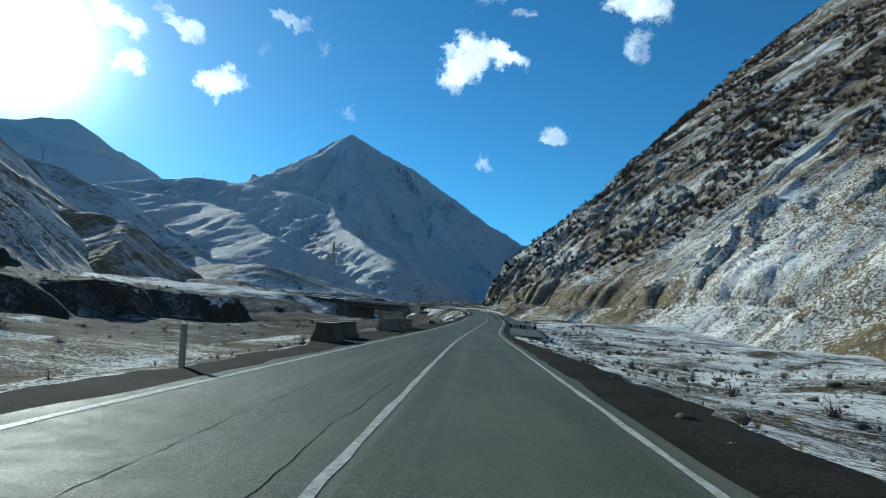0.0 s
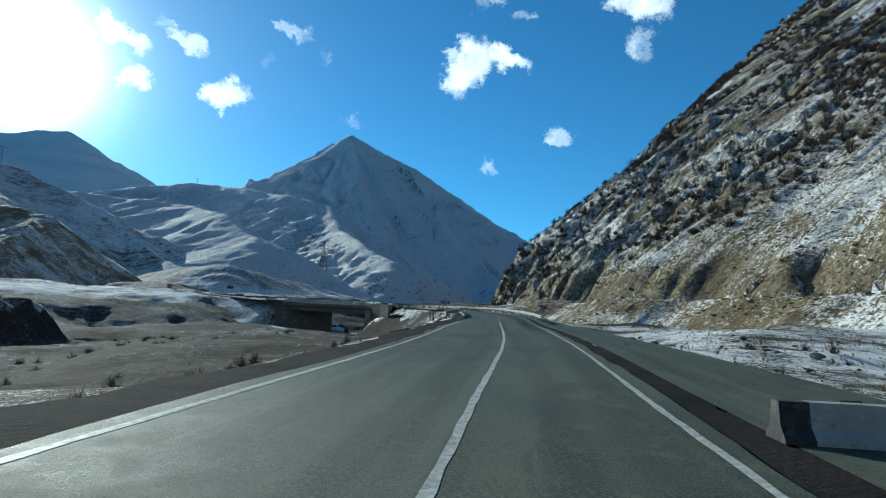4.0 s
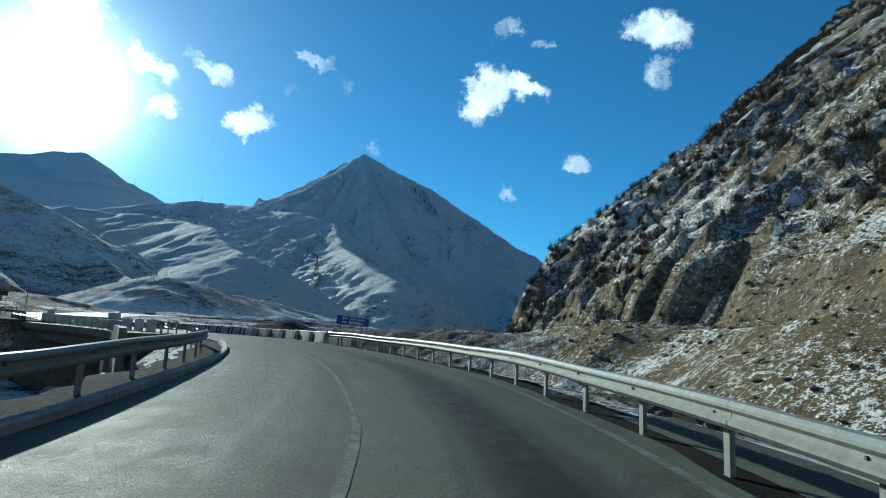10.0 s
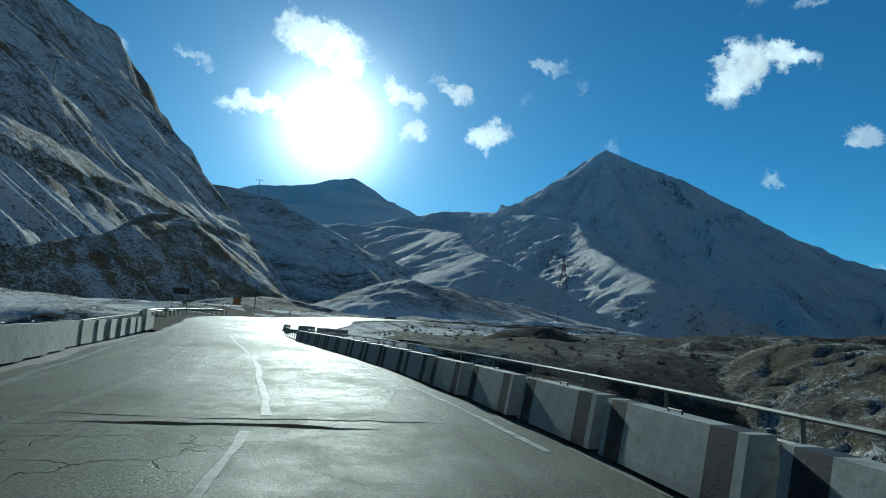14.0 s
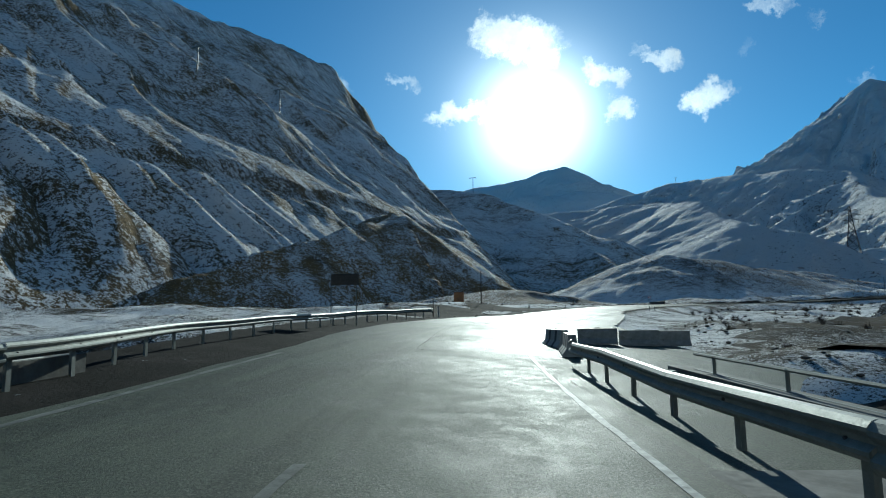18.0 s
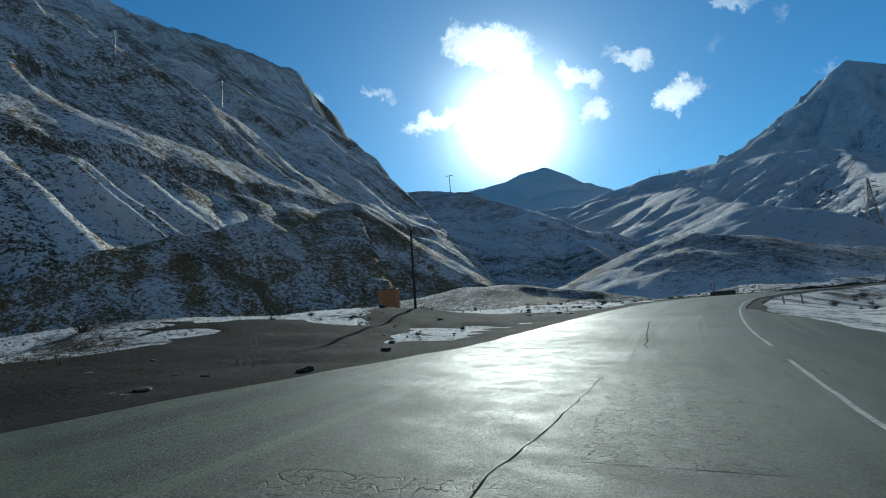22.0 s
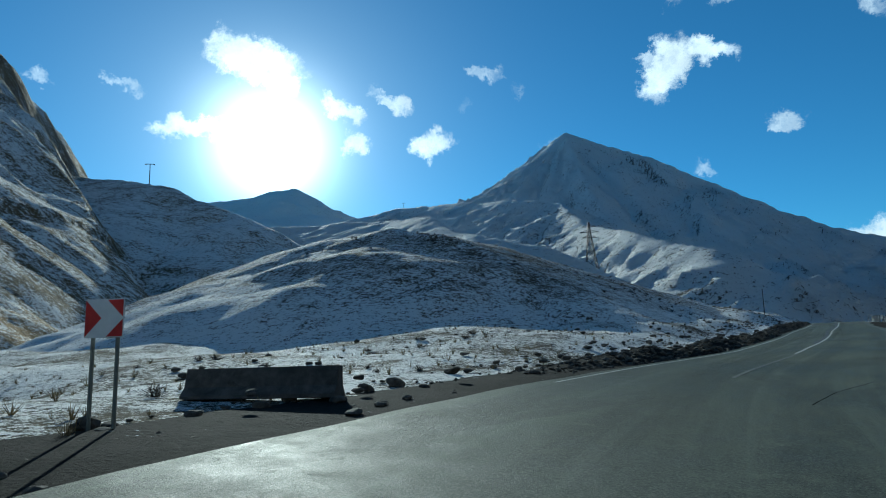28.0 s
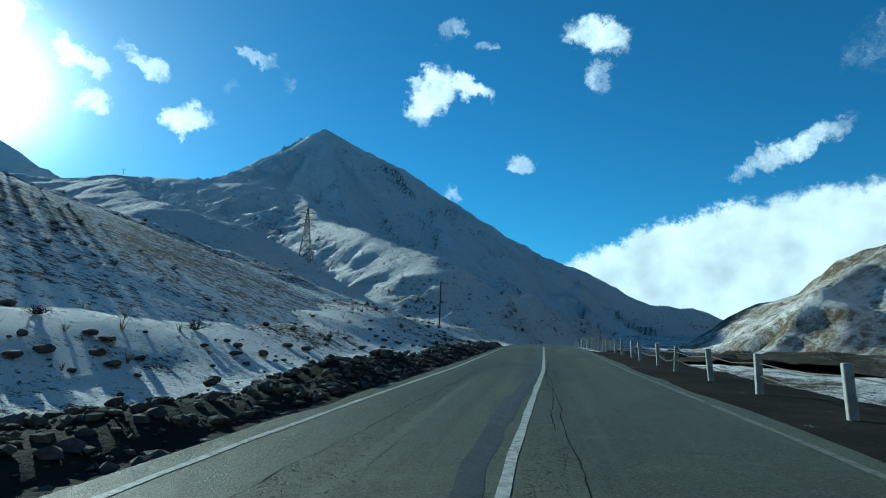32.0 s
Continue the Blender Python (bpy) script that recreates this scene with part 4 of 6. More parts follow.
lay_by = strip("lay_by", 236, 326, lambda s: right_edge(s) + 0.3, lambda s: np.maximum(right_edge(s) + 0.32, np.interp(s, [236, 243, 251, 264, 282, 291, 304, 315, 326], [4.3, 4.5, 9.2, 9.7, 9.1, 7.2, 7.0, 5.8, 3.6])) + 0.25 * value_noise(s / 2.3, s * 0, 61), -0.012, ASPHALT, 1.0, 7)
tagged(lay_by, "wide worn asphalt lay-by beside the road", "road", kind="structure")


def gravel_material():
    m = Mat("gravel", 0.95)
    m.b.inputs["Specular IOR Level"].default_value = 0.03
    at = m.coord()
    cells = m.N("ShaderNodeTexVoronoi")
    cells.inputs["Scale"].default_value = 9
    m.L(at, cells.inputs["Vector"])
    wide, fine = m.noise(0.35, 5, 0.65, at), m.noise(24, 4, 0.7, at)
    col = m.mix(m.ramp(wide, 0.35, 0.65), (0.017, 0.016, 0.014), (0.031, 0.028, 0.025))
    col = m.mix(m.ramp(fine, 0.54, 0.75, b=0.5), col, (0.070, 0.065, 0.058))
    col = m.mix(m.math("MULTIPLY", m.ramp(m.noise(1.6, 6, 0.75, at), 0.64, 0.70), m.ramp(wide, 0.50, 0.64)), col, (0.76, 0.79, 0.84))
    m.color(col)
    m.bump(m.math("ADD", m.math("MULTIPLY", cells.outputs["Distance"], -0.6), fine), 0.8, 0.05)
    return m.m


GRAVEL = gravel_material()


def shoulder(name, s0, s1, inner, outer, label, dz=-0.045):
    jag = lambda s: 0.22 * value_noise(s / 2.1, s * 0, 13) + 0.12 * value_noise(s / 0.7, s * 0, 15)
    return tagged(strip(name, s0, s1, inner, lambda s: outer(s) + jag(s), dz, GRAVEL, 0.7, 4), label, "road shoulder", kind="structure")


shoulder("shoulder_left", -58, 200, lambda s: left_edge(s) - 0.25, lambda s: left_edge(s) - 1.7 - 1.5 * smoothstep(s, 20, 32) * (1 - smoothstep(s, 66, 90)), "dark gravel shoulder of the road")
shoulder("shoulder_right", -58, 200, lambda s: right_edge(s) + 0.25, lambda s: right_edge(s) + 1.15 + 1.0 * smoothstep(-s, -60, -20), "dark gravel shoulder of the road")
shoulder("shoulder_verge", 238, 470, lambda s: left_edge(s) - 0.25, lambda s: left_edge(s) - np.interp(s, [238, 278, 290, 300, 308, 320, 326, 331, 336, 341, 356, 368, 380, 470], [5.0, 5.2, 7.5, 9.5, 9.0, 9.3, 8.6, 4.4, 4.3, 5.0, 4.4, 3.4, 2.8, 2.6]), "dark gravel lay-by and shoulder beside the road")
shoulder("shoulder_far", 298, 470, lambda s: right_edge(s) + 0.25, lambda s: right_edge(s) + 1.3 + 2.3 * smoothstep(s, 395, 415), "dark gravel shoulder beside the fence")

KERB = [(-0.09, -0.1), (0.09, -0.1), (0.09, 0.10), (0.05, 0.13), (-0.09, 0.13)]
kerb = thing("kerb", (0, 0, 0), label="low concrete kerb stones along the asphalt edge", category="kerb")
tagged(kerb, kind="structure")
for k in range(31):
    s = 127 + 2.0 * k
    part("kerb_stone", sweep(KERB, [(s, left_edge(s) - 0.45, 0), (s + 1.0, left_edge(s + 1.0) - 0.45, 0), (s + 1.97, left_edge(s + 1.97) - 0.45, 0)]), CONCRETE, kerb)

# patches of broken asphalt, tyre-dark bands and mended areas
def patch_strip(name, s0, s1, lo, hi, material, label):
    jag = lambda s, seed: 0.06 * value_noise(s / 0.8, s * 0, seed)
    return tagged(strip(name, s0, s1, lambda s: lo(s) + jag(s, 71), lambda s: hi(s) + jag(s, 73), 0.0025, material, 0.4, 3), label, "asphalt patch", kind="structure")


DARK_BAND = plain_material("dark_asphalt", (0.030, 0.031, 0.030), 0.6, vary=0.35, scale=2.5, bump=0.5)
patch_strip("broken_patch", 290, 312, lambda s: -0.65 + 0 * s, lambda s: -0.6 + 1.5 * np.clip((312 - s) / 18, 0, 1), BROKEN, "triangle of asphalt broken into small cracked pieces")
patch_strip("broken_patch", 270, 289.5, lambda s: -3.0 + 0 * s, lambda s: -2.9 + 1.9 * np.clip((s - 270) / 14, 0, 1), BROKEN, "strip of asphalt broken into small cracked pieces")
patch_strip("broken_patch", 254.5, 266, lambda s: -1.65 - 0.064 * (s - 254.5), lambda s: -0.45 - 0.03 * (s - 254.5), BROKEN, "strip of asphalt broken into small cracked pieces")
patch_strip("dark_band", 408, 476, lambda s: middle(s) - 0.38 + 0.1 * np.sin(s / 5), lambda s: middle(s) - 0.12 + 0.1 * np.sin(s / 5), DARK_BAND, "dark open seam between two layers of asphalt")
patch_strip("broken_patch", 384, 452, lambda s: -2.6 - 0.3 * np.sin(s / 9), lambda s: -1.9 + 0.3 * np.sin(s / 6), BROKEN, "strip of asphalt broken into small cracked pieces")
patch_strip("broken_patch", 412, 470, lambda s: middle(s) + 0.15 + 0 * s, lambda s: middle(s) + 0.5 + 0.1 * np.sin(s / 4), BROKEN, "strip of asphalt broken into small cracked pieces")
patch_strip("dark_band", 120, 150, lambda s: middle(s) - 0.5 + 0.3 * np.abs(s - 135) / 15, lambda s: middle(s) - 0.22 - 0.05 * np.abs(s - 135) / 15, DARK_BAND, "dark seam between two layers of asphalt")

# cracks and tar seams
TAR = plain_material("tar", (0.033, 0.033, 0.030), 1.0, vary=0.3, scale=12)
TAR.node_tree.nodes["Principled BSDF"].inputs["Specular IOR Level"].default_value = 0.0


def seam(s0, s1, o0, o1, width, seed):
    ss = np.linspace(s0, s1, max(6, int(abs(s1 - s0) / 0.25)))
    rng = np.random.RandomState(seed)
    wob = np.cumsum(rng.randn(len(ss)) * 0.016)
    wob -= np.linspace(wob[0], wob[-1], len(ss))
    oo = np.linspace(o0, o1, len(ss)) + wob
    w = 0.34 * width * (0.2 + 0.8 * rng.rand(len(ss)))
    co = np.stack([on_road(ss, oo - w / 2, 0.003), on_road(ss, oo + w / 2, 0.003)], 1).reshape(-1, 3)
    i = np.arange(len(ss) - 1) * 2
    ob = sheet("crack", co, np.stack([i, i + 1, i + 3, i + 2], -1), TAR)
    return tagged(ob, "dark irregular crack in the asphalt", "crack", kind="structure")


for row in ((3, 22, -2.7, -3.1, 0.04, 1), (24, 70, -2.3, -2.9, 0.045, 2), (-5, 45, -1.45, -1.5, 0.05, 3), (50, 75, -1.2, -1.35, 0.05, 4), (104, 132, -1.5, -1.6, 0.06, 5),
            (254.5, 270, -1.7, -2.7, 0.14, 6), (278, 296, -1.9, -0.9, 0.08, 7), (302, 315, -0.3, -1.0, 0.15, 8), (379, 384, 1.0, 2.2, 0.10, 9), (420, 452, 0.5, -0.1, 0.07, 10),
            (432, 470, 0.15, 0.2, 0.08, 12), (396, 418, -2.3, -1.9, 0.04, 13), (424, 440, -2.6, -2.2, 0.05, 14), (176, 186, 0.0, 0.3, 0.05, 15)):
    seam(*row)
for s, o0, o1, seed in ((204.2, -3.4, 0.5, 4), (204.75, -6.0, 2.0, 9), (236.5, -6.0, 1.9, 5)):
    oo = np.arange(o0, o1, 0.14)
    jag = 0.10 * value_noise(oo / 0.9, oo * 0, seed) + 0.05 * value_noise(oo / 0.25, oo * 0, seed + 1)
    half = (0.22 if s == 204.75 else 1.0) * np.clip(0.075 + 0.085 * value_noise(oo / 0.6, oo * 0, seed + 2), 0.004, 0.2) * np.clip(np.minimum(oo - o0, oo[-1] - oo) / 1.2, 0, 1)
    co = np.stack([on_road(s + jag - half, oo, 0.004), on_road(s + jag + half, oo, 0.004)], 1).reshape(-1, 3)
    i = np.arange(len(oo) - 1) * 2
    tagged(sheet("expansion_joint", co, np.stack([i, i + 2, i + 3, i + 1], -1), TAR), "ragged dark bridge expansion joint across the road", "joint", kind="structure")

SOIL = slope_material("dark_soil", 7.0, 0.07, grass=(0.058, 0.047, 0.031), rock=(0.046, 0.041, 0.035), steep=0.8, rockiness=0.6, patch=0.7)


def river_bed(name, s0, s1, o0, o1, label, step=1.2, material=None):
    ss, oo = np.arange(s0, s1, step), np.arange(o0, o1, step)
    S, O = np.meshgrid(ss, oo, indexing="ij")
    edge = np.minimum(np.minimum(S - s0, s1 - S) / 6, np.minimum(O - o0 + 2, o1 - O) / 6)
    p = on_road(S.ravel(), O.ravel())
    x, y = p[:, 0], p[:, 1]
    z = np.array([ground_at(a, b) for a, b in zip(x, y)]) + 0.16 - 0.6 * (1 - np.clip(edge.ravel() + 0.5 * fbm(x / 9, y / 9, 3, 19), 0, 1)) + 0.10 * fbm(x / 1.6, y / 1.6, 3, 21)
    idx = np.arange(len(ss) * len(oo)).reshape(S.shape)
    quads = np.stack([idx[:-1, :-1], idx[1:, :-1], idx[1:, 1:], idx[:-1, 1:]], -1).reshape(-1, 4)
    return tagged(sheet(name, np.stack([x, y, z], -1), quads, material or SOIL), label, "river bed", kind="structure")


river_bed("river_bed", 190, 262, 5.2, 130, "dark stony river bed with traces of snow")
river_bed("far_river_bed", 196, 330, 122, 460, "wide dark stony valley floor with traces of snow", 3.0)
vx, vy = np.arange(-60, 190, 2.6), np.arange(250, 700, 2.6)
VX, VY = np.meshgrid(vx, vy, indexing="ij")
vs, vo, vz = nearest(VX.ravel(), VY.ravel())
vh = np.array([ground_at(a, b) for a, b in zip(VX.ravel(), VY.ravel())]) + 0.22 + 0.16 * fbm(VX.ravel() / 4, VY.ravel() / 4, 3, 29)
bars = fbm(VX.ravel() / 30, VY.ravel() / 45, 3, 33)
vh = vh + np.where(bars > 0.1, 1.6 * smoothstep(bars, 0.1, 0.2), 0) * smoothstep(vo, 18, 34)
ok = ((vo > 15 + 3 * bars) & (vs > 238) & ((vs < 400) | (vo > 48)) & (cliff_height(VX.ravel(), VY.ravel(), False) < vh - 3.5) & (VX.ravel() < 150)).reshape(VX.shape)
valley = grid_mesh("valley_floor", vx, vy, (vh - 0.5 * (vo < 17 + 3 * bars)).reshape(VX.shape), SOIL, keep=ok)
tagged(valley, "dark stony valley floor with gravel bars and traces of snow", "river bed", kind="structure")
river_bed("gravel_yard", 282, 333, -18, -2.0, "dark gravel yard beside the road", material=GRAVEL)
river_bed("scree", 150, 204, 5.6, 34, "dark stony scree at the foot of the slope")
river_bed("embankment", 94, 206, -24, -5.4, "dark bare soil of the road embankment")
river_bed("turf", -30, 96, -24, -6.8, "dry brown turf with patches of thin snow", material=TURF)
river_bed("terrace", -30, 74, -118, -21, "dark bare river terrace with traces of snow")
river_bed("river_bank", 62, 262, -118, -11.5, "dark bare soil bank with traces of snow")

# ---------------------------------------------------------------- guardrails
W_BEAM = [(0.0, 0.44), (0.045, 0.455), (0.085, 0.50), (0.085, 0.53), (0.03, 0.575), (0.03, 0.615), (0.085, 0.66), (0.085, 0.69), (0.045, 0.735), (0.0, 0.75),
          (0.0, 0.745), (0.040, 0.73), (0.080, 0.688), (0.080, 0.662), (0.025, 0.617), (0.025, 0.573), (0.080, 0.528), (0.080, 0.502), (0.040, 0.46), (0.0, 0.445)]


def rail_post_mesh():
    bm = block(0.06, 0.12, 1.35, (0, 0, -0.65), 0.004)
    block(0.10, 0.10, 0.22, (0.07, 0, 0.48), 0.006, bm)
    mesh = bpy.data.meshes.new("post")
    bm.to_mesh(mesh)
    bm.free()
    mesh.materials.append(STEEL)
    return mesh


POST_MESH = rail_post_mesh()
BOLT_BM = bmesh.new()
bmesh.ops.create_cone(BOLT_BM, cap_ends=True, segments=6, radius1=0.02, radius2=0.016, depth=0.03)
BOLT_MESH = bpy.data.meshes.new("bolt")
BOLT_BM.to_mesh(BOLT_MESH)
BOLT_BM.free()
BOLT_MESH.materials.append(RUST)


def guardrail(s0, s1, offset, side, spacing, label, wobble=0.02, dz=0.0):
    """A steel rail; side is +1 where the road lies to its right."""
    rail = thing("guardrail", (0, 0, 0), label=label, category="guardrail", group="guardrails along the road")
    n = int((s1 - s0) / 4.0)
    rng = random.Random(int(s0))
    sag = [rng.uniform(-wobble, wobble) for _ in range(n + 2)]
    for k in range(n):
        ss = np.linspace(s0 + 4 * k, s0 + 4 * k + 4.08, 6)
        part("beam", sweep(W_BEAM, [(s, offset(s) + (0.004 * (k % 2)) * side, dz + sag[k] + (sag[k + 1] - sag[k]) * i / 5) for i, s in enumerate(ss)], side), STEEL, rail)
    k = 0
    s = s0 + 0.3
    while s < s0 + 4 * n:
        at = on_road(s, offset(s) - 0.11 * side, dz)
        m = pose(*at, rng.uniform(-1.5, 1.5), rng.uniform(-1.5, 1.5), road_yaw(s) + (180 if side < 0 else 0))
        post = shared("post", POST_MESH, m, rail)
        shared("bolt", BOLT_MESH, pose(0.155, 0, 0.595, 0, 90, 0), post)
        k += 1
        s += spacing
    # flared end piece
    for e, sign in ((s0, -1), (s0 + 4 * n, 1)):
        pts = [(e, offset(e), dz), (e + 0.25 * sign, offset(e) - 0.01 * side, dz), (e + 0.42 * sign, offset(e) - 0.10 * side, dz - 0.01)]
        part("end_piece", sweep([(a, 0.40 + (b - 0.44) * 1.22) for a, b in W_BEAM], pts, side), STEEL, rail)
    return rail


guardrail(127.3, 198, lambda s: right_edge(s) + 0.82 - 0.4 * smoothstep(s, 127, 145) * (1 - smoothstep(s, 172, 195)), -1, 2.0, "galvanised steel guardrail on posts beside the road bend")
guardrail(129.8, 202.4, lambda s: left_edge(s) - 1.05 - 0.7 * (1 - smoothstep(s, 129, 142)) - 0.9 * smoothstep(s, 178, 194) + 0.75 * smoothstep(s, 196, 202), 1, 2.5, "galvanised steel guardrail on posts above the river bed")
guardrail(244, 289, lambda s: -8.9 + 1.6 * (1 - smoothstep(s, 243, 254)) + 0 * s, 1, 2.0, "dented steel guardrail on posts below the knoll", 0.05)
guardrail(238.6, 251, lambda s: 2.9 + 0 * s, -1, 2.0, "short bent steel guardrail at the lay-by", 0.05, -0.1)

# ---------------------------------------------------------------- concrete barriers
JERSEY = [(-0.29, 0.0), (0.29, 0.0), (0.29, 0.07), (0.16, 0.24), (0.11, 0.62), (-0.11, 0.62), (-0.16, 0.24), (-0.29, 0.07)]
SLAB = [(-0.11, 0.0), (0.11, 0.0), (0.10, 0.90), (-0.10, 0.90)]


def barrier_mesh(length, profile, bands):
    """One cast block; bands gives a material index for each equal length of it."""
    bm = bmesh.new()
    cuts = np.linspace(-length / 2, length / 2, len(bands) + 1)
    rings = [[bm.verts.new((a, y, b)) for a, b in profile] for y in cuts]
    n = len(profile)
    for k, (p, q) in enumerate(zip(rings[:-1], rings[1:])):
        for i in range(n):
            bm.faces.new((p[i], p[(i + 1) % n], q[(i + 1) % n], q[i])).material_index = bands[k]
    bm.faces.new(rings[0][::-1]).material_index = bands[0]
    bm.faces.new(rings[-1]).material_index = bands[-1]
    bmesh.ops.recalc_face_normals(bm, faces=bm.faces)
    mesh = bpy.data.meshes.new("concrete_barrier")
    bm.to_mesh(mesh)
    bm.free()
    for one in (WHITE_PAINT, BLACK_PAINT, CONCRETE, OLD_CONCRETE, PALE_CONCRETE, GRIMY_WHITE, BRIDGE_CONCRETE):
        mesh.materials.append(one)
    return mesh


STRIPED = barrier_mesh(2.45, [(-0.23, 0.0), (0.23, 0.0), (0.22, 0.08), (0.12, 0.64), (-0.12, 0.64), (-0.22, 0.08)], [5, 1, 1, 1] + [5] * 12 + [1, 1, 1, 5])
PALE = barrier_mesh(2.4, [(a, b * 0.91) for a, b in SLAB], [4, 4, 4, 4])
TALL_PALE = barrier_mesh(2.4, [(a * 1.3, b * 1.36) for a, b in SLAB], [4, 4, 4, 4])
LOW = barrier_mesh(1.75, [(a, b * 0.78) for a, b in JERSEY], [1, 0, 0, 0, 1])
WIDE = barrier_mesh(1.9, [(-0.62, 0.0), (0.62, 0.0), (0.60, 0.12), (0.46, 0.36), (0.38, 0.82), (-0.38, 0.82), (-0.46, 0.36), (-0.60, 0.12)], [3, 3])
GREY = barrier_mesh(1.8, [(a * 1.1, b * 1.19) for a, b in JERSEY], [2, 2, 2])
HOOK_BM = tube([(0, -0.12, 0), (0, -0.12, 0.06), (0, 0.12, 0.06), (0, 0.12, 0)], 0.012, 6)
HOOK = bpy.data.meshes.new("lifting_loop")
HOOK_BM.to_mesh(HOOK)
HOOK_BM.free()
HOOK.materials.append(RUST)


def barrier(mesh, s, o, turn=0.0, label="", group="", dz=0.0, tilt=(0, 0), top=0.61):
    ob = thing("concrete_barrier", on_road(s, o, dz), road_yaw(s) + turn, label, "barrier", group, tilt)
    shared("body", mesh, Matrix(), ob)
    shared("lifting_loop", HOOK, pose(0, 0.0, top), ob)
    return ob


rng = random.Random(4)
for k in range(16):
    s = 196.8 + 2.52 * k
    barrier(STRIPED, s, right_edge(s) + 0.78 + rng.uniform(-0.03, 0.03), rng.uniform(-1.2, 1.2), "black and white striped concrete barrier on the bridge", "striped barriers along the bridge", 0.0)
for k in range(15):
    s = 203.9 + 2.5 * k
    barrier(TALL_PALE if k == 13 else PALE, s, left_edge(s) - 1.05 + rng.uniform(-0.03, 0.03), rng.uniform(-1.0, 1.0), "pale weathered concrete barrier slab on the bridge", "pale barriers along the bridge", 0.0, top=1.21 if k == 13 else 0.81)
barrier(TALL_PALE, 206.5, -7.75, 4, "large pale concrete slab leaning behind the barriers", "pale barriers along the bridge", -0.05, (0, -9), top=1.21)
END_BLOCK = barrier_mesh(3.4, [(a * 1.1, b * 1.13) for a, b in JERSEY], [0, 0, 1, 0, 0, 1, 0, 0])
for s, o, d in ((255.4, 3.45, -4), (260.0, 3.4, 7)):
    barrier(END_BLOCK, s, o, d, "black and white striped concrete barrier with snow at its foot", "striped barriers at the lay-by", -0.01, top=0.69)
for o, d in ((2.2 + 1.1, 90), (2.2 + 2.95, 92)):
    barrier(LOW, 81.8 - 0.25 * (o - 3), o + 0.6, d, "low black and white striped concrete block across the side track", "striped blocks across the side track", -0.03, top=0.45)
for s, o, d in ((26.8, -6.6, 4), (31.0, -6.9, -5)):
    barrier(WIDE, s, o, d, "dark weathered concrete block on the road shoulder", "grey blocks on the shoulder", -0.04, top=0.81)
ROW = barrier_mesh(2.1, [(-0.36, 0.0), (0.36, 0.0), (0.34, 0.10), (0.22, 0.30), (0.17, 0.92), (-0.17, 0.92), (-0.22, 0.30), (-0.34, 0.10)], [6, 6, 6])
for s, o, d in ((46.8, -7.1, -5), (50.0, -7.5, -28), (53.6, -6.6, -17), (57.4, -6.8, 0)):
    barrier(ROW, s, o, d, "grey weathered concrete block standing along the shoulder", "grey blocks on the shoulder", -0.04, top=0.91)
barrier(WIDE, 75.6, -6.8, 10, "dark concrete culvert head beside the road", "", -0.43, top=0.81)
for s, o, d in ((263.4, 5.5, 84), (264.1, 7.5, 87), (265.3, 9.2, 92)):
    barrier(GREY, s, o, d, "grey concrete block at the far side of the lay-by", "grey blocks at the lay-by", -0.02, top=0.72)
barrier(barrier_mesh(3.3, [(a * 1.1, b * 1.0) for a, b in JERSEY], [3, 3, 3, 3]), 376.1, -8.7, 108, "long dark concrete block lying among stones", "", -0.06, (0, 6), top=0.6)

# ---------------------------------------------------------------- the bridge
bridge = thing("bridge", (0, 0, 0), label="concrete road bridge over the river bed", category="bridge")
DECK = [(-8.3, -0.06), (4.6, -0.06), (4.6, -0.55), (3.6, -0.95), (-7.4, -0.95), (-8.3, -0.55)]
part("deck", sweep(DECK, [(s, 0, 0) for s in np.linspace(201.5, 240, 20)]), BRIDGE_CONCRETE, bridge)
for o in (-6.9, -4.3, -1.7, 0.9, 3.2):
    part("girder", sweep([(-0.22, -1.75), (0.22, -1.75), (0.22, -0.955), (-0.22, -0.955)], [(s, o, 0) for s in np.linspace(204.5, 236.8, 14)]), BRIDGE_CONCRETE, bridge)
for s in (203.3, 238.0):
    part("abutment", sweep([(-8.6, -8.5), (4.9, -8.5), (4.9, -0.955), (-8.6, -0.955)], [(s - 1.2, 0, 0), (s + 1.2, 0, 0)]), BRIDGE_CONCRETE, bridge)
for o in (-8.15, 4.45):
    part("wing_wall", sweep([(-0.2, -6), (0.2, -6), (0.2, 0.35), (-0.2, 0.35)], [(s, o, 0) for s in (194, 198, 202)]), BRIDGE_CONCRETE, bridge)
    part("wing_wall", sweep([(-0.2, -6), (0.2, -6), (0.2, 0.35), (-0.2, 0.35)], [(s, o, 0) for s in (239.3, 243, 247)]), BRIDGE_CONCRETE, bridge)
    rail = thing("bridge_railing", (0, 0, 0), label="thin steel pipe railing along the bridge edge", category="railing", group="bridge railings")
    for z in (0.64, 0.34):
        part("pipe", tube([on_road(s, o, z) for s in np.linspace(199, 246, 26)], 0.03, 6), STEEL, rail)
    for k in range(20):
        s = 199.5 + 2.4 * k
        part("upright", tube([on_road(s, o, -0.05), on_road(s, o, 0.66)], 0.03, 6), STEEL, rail)

# ---------------------------------------------------------------- signs
BLUE = plain_material("blue_sign_face", (0.012, 0.045, 0.26), 0.35, vary=0.1, scale=3, bump=0.05)
SIGN_WHITE = plain_material("sign_white", (0.72, 0.73, 0.74), 0.4, vary=0.06, scale=4, bump=0.03)
SIGN_RED = plain_material("sign_red", (0.50, 0.03, 0.03), 0.4, vary=0.1, scale=4, bump=0.03)
SIGN_GREY = plain_material("sign_back", (0.05, 0.048, 0.045), 0.5, 0.3, vary=0.15, scale=4)


